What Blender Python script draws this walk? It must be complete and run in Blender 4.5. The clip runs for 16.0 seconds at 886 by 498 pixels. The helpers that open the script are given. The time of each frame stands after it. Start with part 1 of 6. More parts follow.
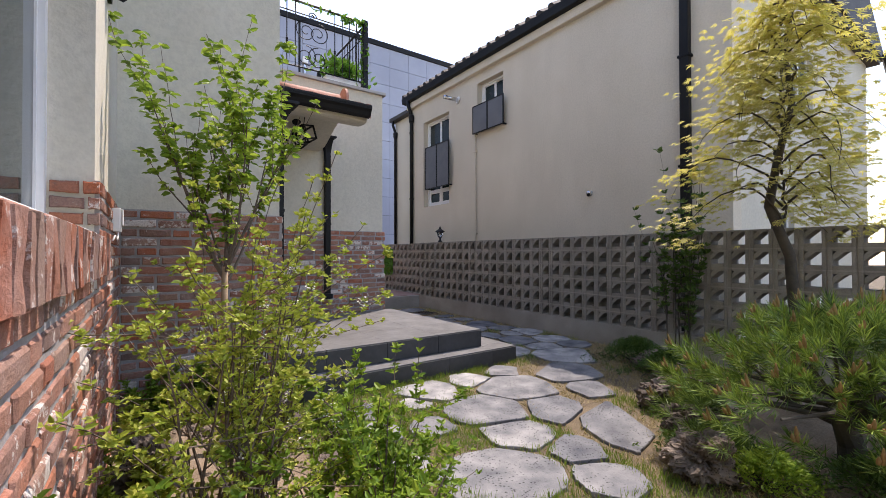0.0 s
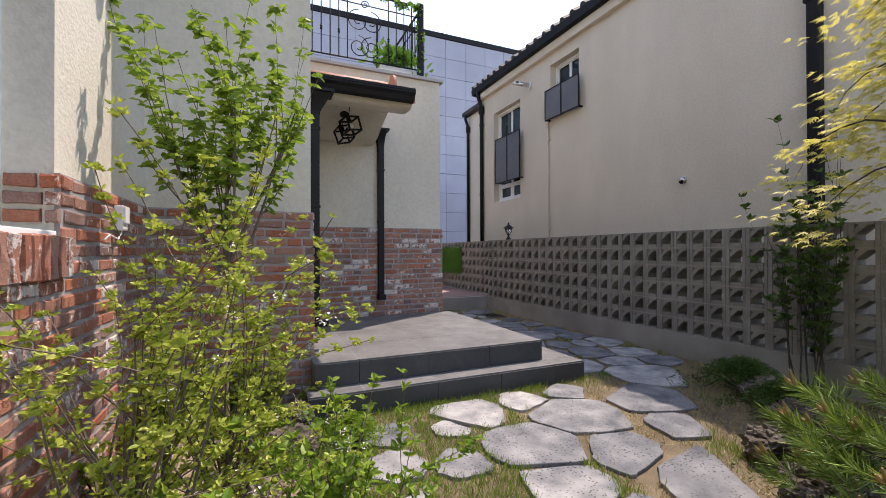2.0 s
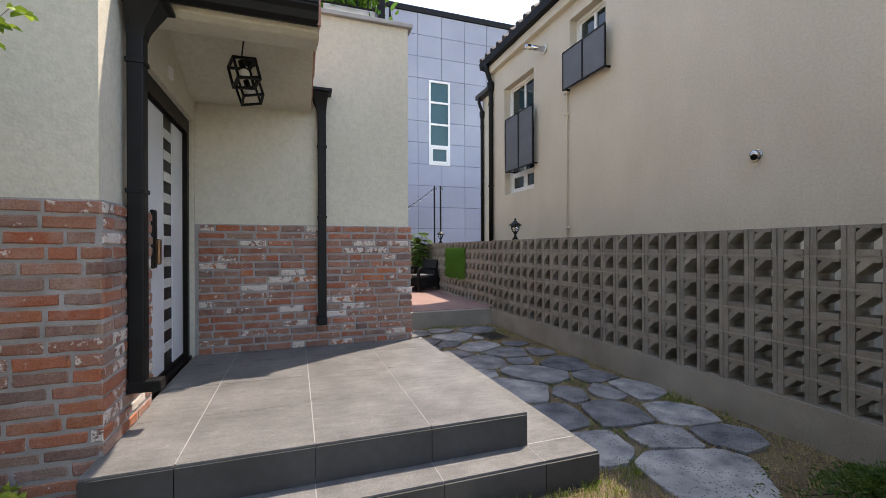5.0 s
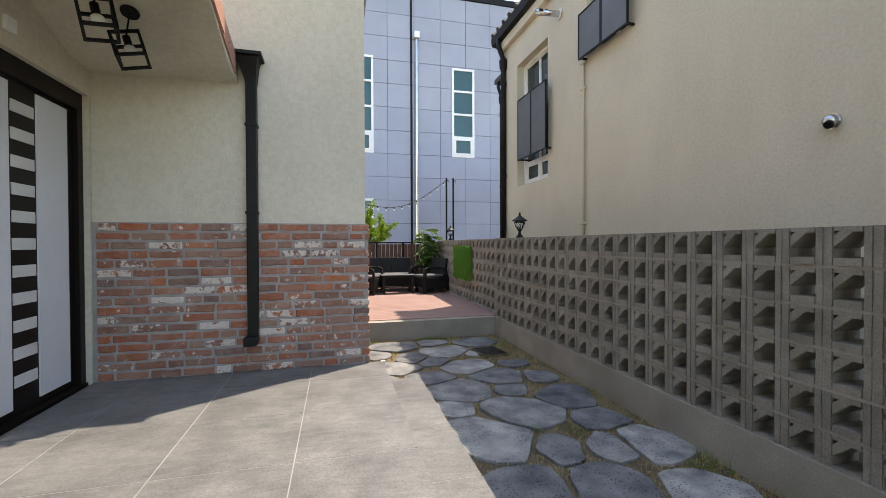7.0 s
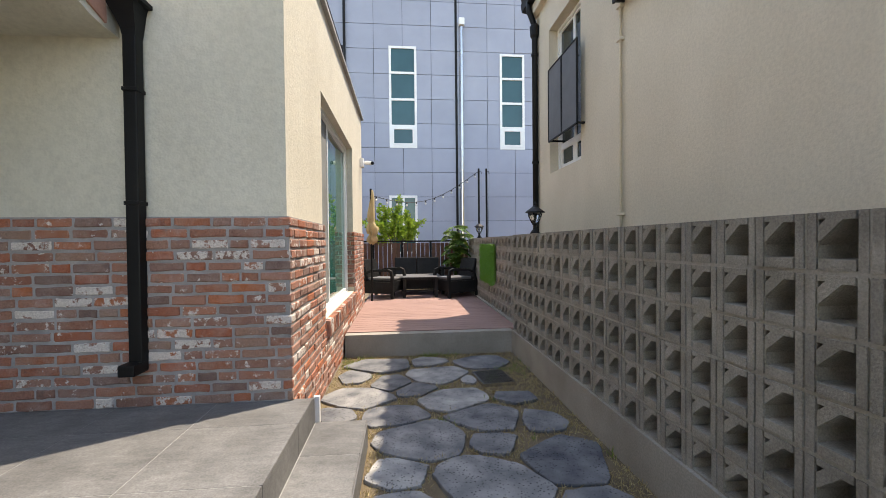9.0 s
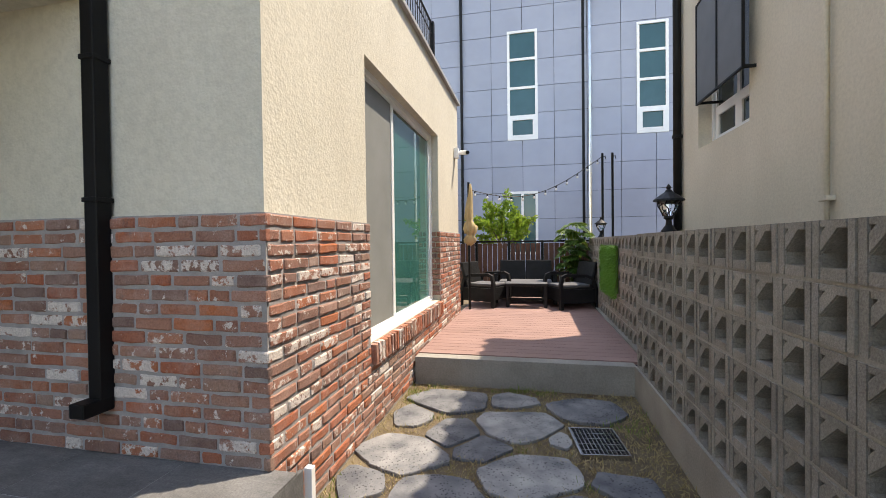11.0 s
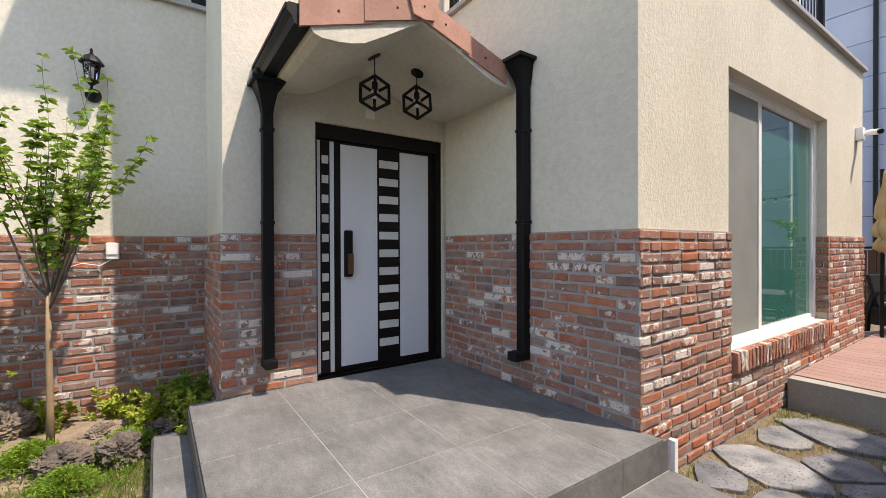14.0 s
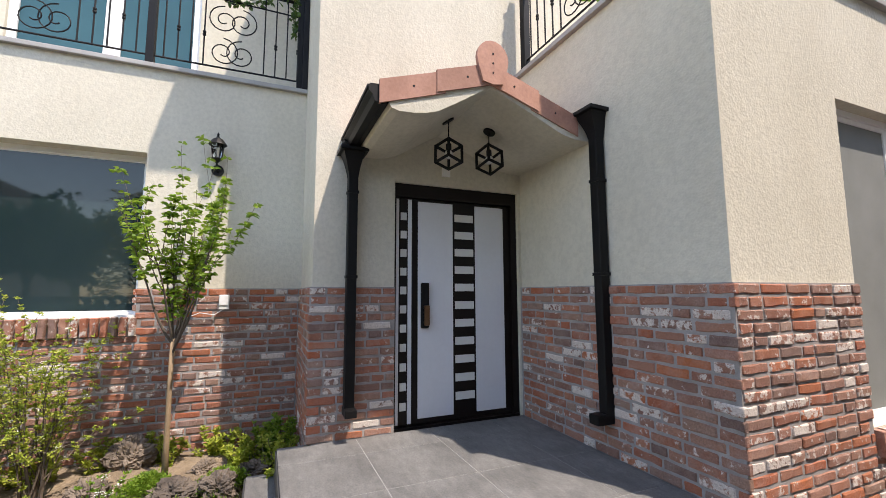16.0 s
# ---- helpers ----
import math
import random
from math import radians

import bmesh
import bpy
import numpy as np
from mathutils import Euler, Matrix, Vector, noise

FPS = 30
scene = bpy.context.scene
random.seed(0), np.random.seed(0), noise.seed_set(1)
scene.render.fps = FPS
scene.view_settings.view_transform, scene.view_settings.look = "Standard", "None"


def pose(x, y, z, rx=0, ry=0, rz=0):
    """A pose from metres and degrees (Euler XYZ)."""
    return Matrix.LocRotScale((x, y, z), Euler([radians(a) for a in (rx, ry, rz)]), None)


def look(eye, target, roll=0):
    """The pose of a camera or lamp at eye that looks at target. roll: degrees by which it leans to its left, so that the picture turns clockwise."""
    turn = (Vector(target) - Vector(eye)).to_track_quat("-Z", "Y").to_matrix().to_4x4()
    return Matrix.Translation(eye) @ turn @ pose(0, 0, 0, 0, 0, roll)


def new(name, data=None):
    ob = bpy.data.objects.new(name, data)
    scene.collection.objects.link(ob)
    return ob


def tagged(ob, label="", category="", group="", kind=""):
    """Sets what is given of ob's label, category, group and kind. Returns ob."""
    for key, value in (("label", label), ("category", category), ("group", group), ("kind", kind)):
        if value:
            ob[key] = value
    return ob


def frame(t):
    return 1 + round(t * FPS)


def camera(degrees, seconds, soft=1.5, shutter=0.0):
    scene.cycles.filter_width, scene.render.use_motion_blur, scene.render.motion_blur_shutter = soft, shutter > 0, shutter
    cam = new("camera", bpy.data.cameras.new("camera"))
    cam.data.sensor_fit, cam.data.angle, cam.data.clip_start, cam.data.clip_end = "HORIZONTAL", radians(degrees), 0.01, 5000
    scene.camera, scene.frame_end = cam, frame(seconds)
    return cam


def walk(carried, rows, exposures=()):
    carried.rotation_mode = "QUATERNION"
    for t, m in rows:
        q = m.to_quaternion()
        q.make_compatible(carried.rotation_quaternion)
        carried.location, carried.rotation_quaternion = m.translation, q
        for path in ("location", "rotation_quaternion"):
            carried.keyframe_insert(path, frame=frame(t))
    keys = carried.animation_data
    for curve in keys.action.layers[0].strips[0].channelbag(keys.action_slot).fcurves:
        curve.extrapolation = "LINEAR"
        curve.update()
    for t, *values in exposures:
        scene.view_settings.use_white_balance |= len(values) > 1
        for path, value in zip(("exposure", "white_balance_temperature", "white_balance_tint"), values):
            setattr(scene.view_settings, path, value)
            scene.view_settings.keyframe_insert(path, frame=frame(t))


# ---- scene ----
cam = camera(93.4, 16.0, 0.5)
PATH = [
    (0, (0.292, 0.341, 1.228), (1.437, 1.98, 1.249), -0.1),
    (0.5, (0.406, 0.416, 1.227), (1.53, 2.071, 1.246), -0.0),
    (1, (0.514, 0.465, 1.222), (1.581, 2.156, 1.243), -0.1),
    (1.5, (0.692, 0.525, 1.22), (1.634, 2.289, 1.237), -0.0),
    (2, (0.841, 0.623, 1.238), (1.642, 2.455, 1.249), -0.2),
    (2.5, (0.988, 0.794, 1.243), (1.727, 2.653, 1.25), -0.1),
    (3, (1.159, 0.998, 1.235), (1.888, 2.861, 1.244), -0.1),
    (3.5, (1.427, 1.168, 1.247), (2.138, 3.038, 1.255), -0.2),
    (6, (2.491, 2.261, 1.368), (3.141, 4.152, 1.357), -0.1),
    (6.5, (2.731, 2.405, 1.376), (3.357, 4.304, 1.358), -0.1),
    (7, (2.968, 2.51, 1.391), (3.463, 4.447, 1.365), -0.2),
    (7.5, (3.143, 2.647, 1.359), (3.537, 4.607, 1.328), -0.3),
    (8, (3.375, 2.863, 1.376), (3.701, 4.836, 1.341), -0.4),
    (8.2, (3.513, 2.965, 1.38), (3.809, 4.943, 1.345), -0.5),
    (10.3, (4.345, 4.067, 1.381), (4.202, 6.062, 1.354), -0.5),
    (10.5, (4.384, 4.196, 1.404), (4.151, 6.182, 1.368), -0.6),
    (11, (4.418, 4.446, 1.41), (3.995, 6.401, 1.38), -0.7),
    (11.5, (4.416, 4.565, 1.442), (3.697, 6.431, 1.412), -0.5),
    (12, (4.496, 4.476, 1.445), (3.349, 6.114, 1.419), -0.4),
    (12.5, (4.516, 4.3, 1.448), (3.194, 5.801, 1.425), -0.5),
    (13, (4.496, 4.011, 1.441), (3.084, 5.427, 1.425), -0.4),
    (13.5, (4.525, 3.845, 1.449), (2.995, 5.133, 1.433), -0.3),
    (14, (4.591, 3.812, 1.458), (2.94, 4.941, 1.446), -0.2),
    (14.5, (4.622, 3.856, 1.479), (2.856, 4.793, 1.467), -0.1),
    (15, (4.636, 3.866, 1.489), (2.821, 4.707, 1.48), -0.1),
    (15.5, (4.647, 3.865, 1.498), (2.814, 4.665, 1.498), -0.1),
    (16, (4.666, 3.865, 1.506), (2.834, 4.639, 1.717), -0.2),
]
walk(cam, [(t, look(eye, target, roll)) for t, eye, target, roll in PATH], ((0.0, 1.69, 7600, 21), (2.0, 1.71, 7700, 21), (3.5, 1.75, 7850, 20), (7.0, 2.04, 8350, 12), (11.0, 2.02, 8350, 13), (13.0, 1.99, 8250, 14), (14.5, 1.86, 7850, 16), (16.0, 1.84, 7700, 16)))

# ---- light ----
SUN_AZ, SUN_EL = math.atan2(0.53, 0.85), radians(64)
world = bpy.data.worlds.new("world")
scene.world = world
world.use_nodes = True
sky = world.node_tree.nodes.new("ShaderNodeTexSky")
sky.sky_type, sky.sun_disc = "NISHITA", False
sky.sun_elevation, sky.sun_rotation = SUN_EL, math.pi / 2 - SUN_AZ
sky.air_density, sky.dust_density, sky.ozone_density = 1.0, 0.4, 1.0
world.node_tree.links.new(sky.outputs["Color"], world.node_tree.nodes["Background"].inputs["Color"])
world.node_tree.nodes["Background"].inputs["Strength"].default_value = 0.15
sun = new("sun", bpy.data.lights.new("sun", "SUN"))
sun.data.energy, sun.data.angle, sun.data.color = 1.85, radians(0.53), (1.0, 0.985, 0.965)
sun.matrix_world = look((math.cos(SUN_AZ) * math.cos(SUN_EL) * 40, math.sin(SUN_AZ) * math.cos(SUN_EL) * 40, math.sin(SUN_EL) * 40), (0, 0, 0))


# ---- materials ----
def nodes_of(name):
    m = bpy.data.materials.new(name)
    m.use_nodes = True
    nt = m.node_tree
    return m, nt, nt.nodes["Principled BSDF"]


def link(nt, a, b):
    nt.links.new(a, b)


def noise_node(nt, coord, scale, detail=4.0, rough=0.55):
    n = nt.nodes.new("ShaderNodeTexNoise")
    n.inputs["Scale"].default_value, n.inputs["Detail"].default_value, n.inputs["Roughness"].default_value = scale, detail, rough
    link(nt, coord, n.inputs["Vector"])
    return n.outputs["Fac"]


def ramp(nt, fac, stops):
    r = nt.nodes.new("ShaderNodeValToRGB")
    e = r.color_ramp.elements
    while len(e) < len(stops):
        e.new(0.5)
    for k, (p, c) in zip(e, stops):
        k.position, k.color = p, (*c, 1)
    link(nt, fac, r.inputs["Fac"])
    return r.outputs["Color"]


def mix(nt, fac, a, b, how="MIX"):
    n = nt.nodes.new("ShaderNodeMix")
    n.data_type, n.blend_type = "RGBA", how
    for src, i in ((fac, 0), (a, 6), (b, 7)):
        if isinstance(src, (int, float)):
            n.inputs[i].default_value = src
        elif isinstance(src, tuple):
            n.inputs[i].default_value = (*src, 1)
        else:
            link(nt, src, n.inputs[i])
    return n.outputs[2]


def bump(nt, bsdf, height, strength, distance):
    b = nt.nodes.new("ShaderNodeBump")
    b.inputs["Strength"].default_value, b.inputs["Distance"].default_value = strength, distance
    link(nt, height, b.inputs["Height"])
    link(nt, b.outputs["Normal"], bsdf.inputs["Normal"])


def coords(nt, kind="Object"):
    return nt.nodes.new("ShaderNodeTexCoord").outputs[kind] if kind != "World" else nt.nodes.new("ShaderNodeNewGeometry").outputs["Position"]


def surface(name, a, b, scale, rough=0.8, grain=60.0, depth=0.002, strength=0.5, metal=0.0, fine=0.25, vary=0.0, spec=0.5):
    """Two tones in large patches, fine grain over them, and a fine relief. vary: how far objects differ in brightness."""
    m, nt, bsdf = nodes_of(name)
    pos = coords(nt, "World")
    big, small = noise_node(nt, pos, scale), noise_node(nt, pos, grain, 3)
    col = ramp(nt, big, ((0.3, a), (0.7, b)))
    col = mix(nt, fine, col, ramp(nt, small, ((0.25, (0.25, 0.25, 0.25)), (0.75, (1, 1, 1)))), "MULTIPLY")
    if vary:
        info = nt.nodes.new("ShaderNodeObjectInfo")
        col = mix(nt, 1.0, col, ramp(nt, info.outputs["Random"], ((0, (1 - vary,) * 3), (1, (1 + vary,) * 3))), "MULTIPLY")
    link(nt, col, bsdf.inputs["Base Color"])
    bsdf.inputs["Roughness"].default_value, bsdf.inputs["Metallic"].default_value = rough, metal
    bsdf.inputs["Specular IOR Level"].default_value = spec
    bump(nt, bsdf, small, strength, depth)
    return m


def stucco_material(name, a, b, scale_bump=58.0, strength=0.9):
    m, nt, bsdf = nodes_of(name)
    pos = coords(nt, "World")
    big = noise_node(nt, pos, 0.8, 5)
    stretch = nt.nodes.new("ShaderNodeMapping")
    stretch.inputs["Scale"].default_value = (1.2, 1.2, 0.4)
    link(nt, pos, stretch.inputs["Vector"])
    streak = noise_node(nt, stretch.outputs["Vector"], 2.0, 4)
    col = ramp(nt, big, ((0.3, a), (0.7, b)))
    col = mix(nt, 0.3, col, ramp(nt, streak, ((0.3, (0.82, 0.80, 0.77)), (0.6, (1, 1, 1)))), "MULTIPLY")
    vor = nt.nodes.new("ShaderNodeTexVoronoi")
    vor.inputs["Scale"].default_value = scale_bump
    link(nt, pos, vor.inputs["Vector"])
    lumps = noise_node(nt, pos, scale_bump * 0.45, 5, 0.65)
    h = nt.nodes.new("ShaderNodeMath")
    h.operation = "MULTIPLY_ADD"
    link(nt, vor.outputs["Distance"], h.inputs[0])
    h.inputs[1].default_value = 0.35
    link(nt, lumps, h.inputs[2])
    link(nt, col, bsdf.inputs["Base Color"])
    col2 = mix(nt, 0.22, col, ramp(nt, lumps, ((0.35, (0.55, 0.55, 0.55)), (0.6, (1.05, 1.05, 1.05)))), "MULTIPLY")
    link(nt, col2, bsdf.inputs["Base Color"])
    bsdf.inputs["Roughness"].default_value, bsdf.inputs["Specular IOR Level"].default_value = 0.92, 0.25
    bump(nt, bsdf, h.outputs[0], strength, 0.0045)
    return m


def math_node(nt, op, a, b):
    n = nt.nodes.new("ShaderNodeMath")
    n.operation = op
    for src, i in ((a, 0), (b, 1)):
        if isinstance(src, (int, float)):
            n.inputs[i].default_value = src
        else:
            link(nt, src, n.inputs[i])
    return n.outputs[0]


def brick_material():
    """Reclaimed brick: each piece its own red or brown, with remains of lime, soot and chips."""
    m, nt, bsdf = nodes_of("reclaimed_brick")
    info = nt.nodes.new("ShaderNodeObjectInfo")
    pos = coords(nt, "World")
    rand = math_node(nt, "ADD", info.outputs["Random"], 0.0)
    tone = ramp(nt, rand, ((0.0, (0.40, 0.115, 0.055)), (0.14, (0.24, 0.125, 0.095)), (0.28, (0.45, 0.145, 0.065)), (0.42, (0.18, 0.115, 0.098)), (0.58, (0.37, 0.165, 0.11)), (0.72, (0.30, 0.19, 0.145)), (0.86, (0.42, 0.125, 0.06)), (1.0, (0.26, 0.17, 0.14))))
    other = math_node(nt, "FRACT", math_node(nt, "MULTIPLY", rand, 7.31), 0.0)
    third = math_node(nt, "FRACT", math_node(nt, "MULTIPLY", rand, 23.7), 0.0)
    patch = noise_node(nt, pos, 17, 6, 0.7)
    fine = noise_node(nt, pos, 60, 4, 0.7)
    wide = noise_node(nt, pos, 1.3, 3)
    # crusts of old lime, thick on some bricks and missing on others
    lime = math_node(nt, "ADD", math_node(nt, "MULTIPLY", math_node(nt, "POWER", other, 5.0), 0.26), math_node(nt, "ADD", patch, math_node(nt, "MULTIPLY", wide, 0.16)))
    lime = math_node(nt, "ADD", lime, math_node(nt, "MULTIPLY", fine, 0.14))
    white = ramp(nt, lime, ((0.765, (0, 0, 0)), (0.82, (0.9, 0.9, 0.9))))
    # a thin pink-grey bloom over most faces
    bloom = math_node(nt, "MULTIPLY", ramp(nt, noise_node(nt, pos, 8, 5, 0.65), ((0.40, (0.0, 0.0, 0.0)), (0.68, (0.50, 0.50, 0.50)))), math_node(nt, "ADD", math_node(nt, "MULTIPLY", third, 0.75), 0.25))
    soot = ramp(nt, noise_node(nt, pos, 11, 5, 0.7), ((0.60, (0, 0, 0)), (0.74, (0.75, 0.75, 0.75))))
    grain = noise_node(nt, pos, 110, 4, 0.75)
    col = mix(nt, soot, tone, (0.12, 0.092, 0.084))
    col = mix(nt, bloom, col, (0.47, 0.355, 0.315))
    col = mix(nt, white, col, mix(nt, fine, (0.55, 0.47, 0.42), (0.80, 0.745, 0.69)))
    col = mix(nt, 0.55, col, ramp(nt, grain, ((0.3, (0.38, 0.36, 0.35)), (0.6, (1.12, 1.12, 1.12)))), "MULTIPLY")
    link(nt, col, bsdf.inputs["Base Color"])
    bsdf.inputs["Roughness"].default_value, bsdf.inputs["Specular IOR Level"].default_value = 0.9, 0.3
    bump(nt, bsdf, mix(nt, 0.5, grain, patch), 1.0, 0.010)
    return m


def glass_material(name, tint, rough=0.0):
    m, nt, bsdf = nodes_of(name)
    bsdf.inputs["Base Color"].default_value = (*tint, 1)
    bsdf.inputs["Roughness"].default_value, bsdf.inputs["IOR"].default_value = rough, 1.5
    bsdf.inputs["Transmission Weight"].default_value = 1.0
    return m


def leaf_material(name, a, b, c, trans=0.35, through_light=(0.45, 0.60, 0.08)):
    m, nt, bsdf = nodes_of(name)
    geo = nt.nodes.new("ShaderNodeNewGeometry")
    col = ramp(nt, geo.outputs["Random Per Island"], ((0.0, a), (0.5, b), (1.0, c)))
    link(nt, col, bsdf.inputs["Base Color"])
    bsdf.inputs["Roughness"].default_value, bsdf.inputs["Specular IOR Level"].default_value = 0.5, 0.35
    t = nt.nodes.new("ShaderNodeBsdfTranslucent")
    link(nt, mix(nt, 0.35, col, through_light), t.inputs["Color"])
    sh = nt.nodes.new("ShaderNodeMixShader")
    sh.inputs[0].default_value = trans
    link(nt, bsdf.outputs[0], sh.inputs[1])
    link(nt, t.outputs[0], sh.inputs[2])
    link(nt, sh.outputs[0], nt.nodes["Material Output"].inputs["Surface"])
    return m


def basalt_material(name, a, b, pits=55.0):
    m, nt, bsdf = nodes_of(name)
    pos = coords(nt, "World")
    info = nt.nodes.new("ShaderNodeObjectInfo")
    big = noise_node(nt, pos, 5, 5)
    vor = nt.nodes.new("ShaderNodeTexVoronoi")
    vor.inputs["Scale"].default_value = pits
    link(nt, pos, vor.inputs["Vector"])
    hole = ramp(nt, vor.outputs["Distance"], ((0.16, (0.12, 0.12, 0.12)), (0.33, (1, 1, 1))))
    where = noise_node(nt, pos, 3.1, 3)
    hole = mix(nt, ramp(nt, where, ((0.33, (0, 0, 0)), (0.52, (1, 1, 1)))), (1, 1, 1), hole)
    col = ramp(nt, big, ((0.3, a), (0.72, b)))
    col = mix(nt, 1.0, col, ramp(nt, info.outputs["Random"], ((0, (0.58, 0.60, 0.64)), (0.6, (0.95, 0.95, 0.95)), (1, (1.45, 1.43, 1.38)))), "MULTIPLY")
    col = mix(nt, 0.8, col, hole, "MULTIPLY")
    link(nt, col, bsdf.inputs["Base Color"])
    bsdf.inputs["Roughness"].default_value, bsdf.inputs["Specular IOR Level"].default_value = 0.9, 0.15
    bump(nt, bsdf, mix(nt, 0.5, hole, noise_node(nt, pos, 90, 4)), 0.7, 0.004)
    return m


def tile_material():
    """Matt stone-look porcelain with cloudy patches and slanting veins."""
    m, nt, bsdf = nodes_of("grey_porcelain_tile")
    pos = coords(nt, "World")
    info = nt.nodes.new("ShaderNodeObjectInfo")
    slant = nt.nodes.new("ShaderNodeMapping")
    slant.inputs["Rotation"].default_value = (0, 0, 0.45)
    slant.inputs["Scale"].default_value = (3.0, 9.0, 9.0)
    link(nt, pos, slant.inputs["Vector"])
    cloud, vein, grain = noise_node(nt, pos, 3.2, 6, 0.6), noise_node(nt, slant.outputs["Vector"], 2.4, 7, 0.68), noise_node(nt, pos, 120, 3, 0.7)
    col = ramp(nt, cloud, ((0.3, (0.12, 0.119, 0.117)), (0.7, (0.20, 0.198, 0.194))))
    col = mix(nt, 0.55, col, ramp(nt, vein, ((0.32, (0.62, 0.66, 0.66)), (0.5, (0.97, 0.97, 0.97)), (0.70, (1.35, 1.35, 1.33)))), "MULTIPLY")
    col = mix(nt, 0.6, col, ramp(nt, grain, ((0.3, (0.45, 0.45, 0.45)), (0.65, (1.2, 1.2, 1.2)))), "MULTIPLY")
    col = mix(nt, 1.0, col, ramp(nt, info.outputs["Random"], ((0, (0.92, 0.92, 0.92)), (1, (1.08, 1.08, 1.08)))), "MULTIPLY")
    link(nt, col, bsdf.inputs["Base Color"])
    bsdf.inputs["Roughness"].default_value, bsdf.inputs["Specular IOR Level"].default_value = 0.5, 0.28
    bump(nt, bsdf, grain, 0.3, 0.0008)
    return m


STUCCO = stucco_material("cream_stucco", (0.575, 0.538, 0.445), (0.655, 0.615, 0.515))
STUCCO_NEXT = stucco_material("buff_stucco", (0.60, 0.535, 0.425), (0.67, 0.60, 0.485), 90.0, 0.5)
BRICK = brick_material()
MORTAR = surface("grey_mortar", (0.27, 0.248, 0.24), (0.40, 0.372, 0.36), 9, 0.95, 120, 0.003, 0.8)
CONCRETE = surface("cast_concrete", (0.27, 0.25, 0.22), (0.40, 0.375, 0.33), 2.2, 0.9, 90, 0.003, 0.8, fine=0.4)
BLOCK = surface("cement_block", (0.235, 0.218, 0.188), (0.36, 0.335, 0.295), 7, 0.95, 120, 0.004, 1.0, vary=0.12, fine=0.5)
TILE = tile_material()
GROUT = surface("pale_grout", (0.29, 0.29, 0.28), (0.37, 0.37, 0.36), 6, 0.9)
BASALT = basalt_material("grey_basalt", (0.115, 0.12, 0.13), (0.33, 0.325, 0.315), 48.0)
ROCK = basalt_material("dark_volcanic_rock", (0.06, 0.05, 0.043), (0.25, 0.20, 0.16), 70.0)
SOIL = surface("dry_turf_soil", (0.11, 0.08, 0.05), (0.23, 0.175, 0.105), 3.5, 0.98, 150, 0.006, 1.0, fine=0.5)
BLACK = surface("black_painted_metal", (0.005, 0.005, 0.0055), (0.009, 0.009, 0.0095), 5, 0.5, 60, 0.0005, 0.2, spec=0.22)
WHITE = surface("white_plastic", (0.76, 0.76, 0.75), (0.82, 0.82, 0.81), 4, 0.35, 40, 0.0003, 0.1, fine=0.05)
DECK = surface("brown_composite_deck", (0.275, 0.165, 0.14), (0.335, 0.205, 0.175), 2.5, 0.7, 70, 0.001, 0.4, vary=0.06)
FENCE_WOOD = surface("red_brown_fence_wood", (0.10, 0.045, 0.032), (0.16, 0.075, 0.05), 5, 0.7, 60, 0.001, 0.4, vary=0.12)
PANEL = surface("blue_grey_metal_panel", (0.285, 0.31, 0.39), (0.33, 0.355, 0.44), 0.5, 0.35, 3, 0.0005, 0.1, fine=0.06, vary=0.05)
PANEL_GAP = surface("dark_panel_joint", (0.07, 0.075, 0.09), (0.10, 0.105, 0.12), 3, 0.8)
ROOF_TILE = surface("terracotta_roof_tile", (0.38, 0.185, 0.13), (0.50, 0.26, 0.19), 5, 0.75, 50, 0.0015, 0.5, vary=0.22)
DARK_ROOF = surface("dark_roof_tile", (0.035, 0.03, 0.03), (0.06, 0.055, 0.05), 4, 0.7)
STONE_CAP = surface("grey_granite_coping", (0.33, 0.32, 0.31), (0.42, 0.41, 0.40), 6, 0.7, 160, 0.001, 0.4)
DOOR_DARK = surface("espresso_door_steel", (0.007, 0.0045, 0.004), (0.011, 0.007, 0.006), 5, 0.45, spec=0.25)
DOOR_WHITE = surface("satin_white_door_panel", (0.66, 0.68, 0.72), (0.70, 0.72, 0.76), 2, 0.35, 30, 0.0003, 0.1, fine=0.05)
FROST = surface("frosted_door_glass", (0.62, 0.63, 0.62), (0.68, 0.69, 0.68), 4, 0.25, fine=0.03)
COPPER = surface("bronze_lock_cover", (0.20, 0.11, 0.06), (0.27, 0.155, 0.09), 5, 0.3, metal=0.8)
CHROME = surface("brushed_steel", (0.5, 0.5, 0.5), (0.6, 0.6, 0.6), 5, 0.25, metal=1.0, fine=0.05)
TAN_SILL = surface("tan_sill_mortar", (0.30, 0.235, 0.165), (0.40, 0.32, 0.235), 8, 0.9, 110, 0.003, 0.7)
GLASS = surface("green_tinted_glass", (0.025, 0.115, 0.10), (0.035, 0.14, 0.122), 1, 0.02, fine=0.0, strength=0.0, spec=0.9)
CLEAR = glass_material("clear_glass", (0.96, 0.97, 0.97))
DARK_GLASS = surface("dark_window_glass", (0.012, 0.025, 0.028), (0.02, 0.035, 0.038), 1, 0.03, fine=0.0, strength=0.0)
TEAL_GLASS = surface("teal_window_glass", (0.02, 0.075, 0.09), (0.03, 0.10, 0.115), 1, 0.05, fine=0.0, strength=0.0)
SCREEN = surface("grey_screen_panel", (0.11, 0.115, 0.125), (0.15, 0.155, 0.165), 3, 0.5, 300, 0.0005, 0.3)
INSECT = surface("insect_screen_mesh", (0.20, 0.21, 0.20), (0.24, 0.25, 0.24), 3, 0.8, 500, 0.0005, 0.3)
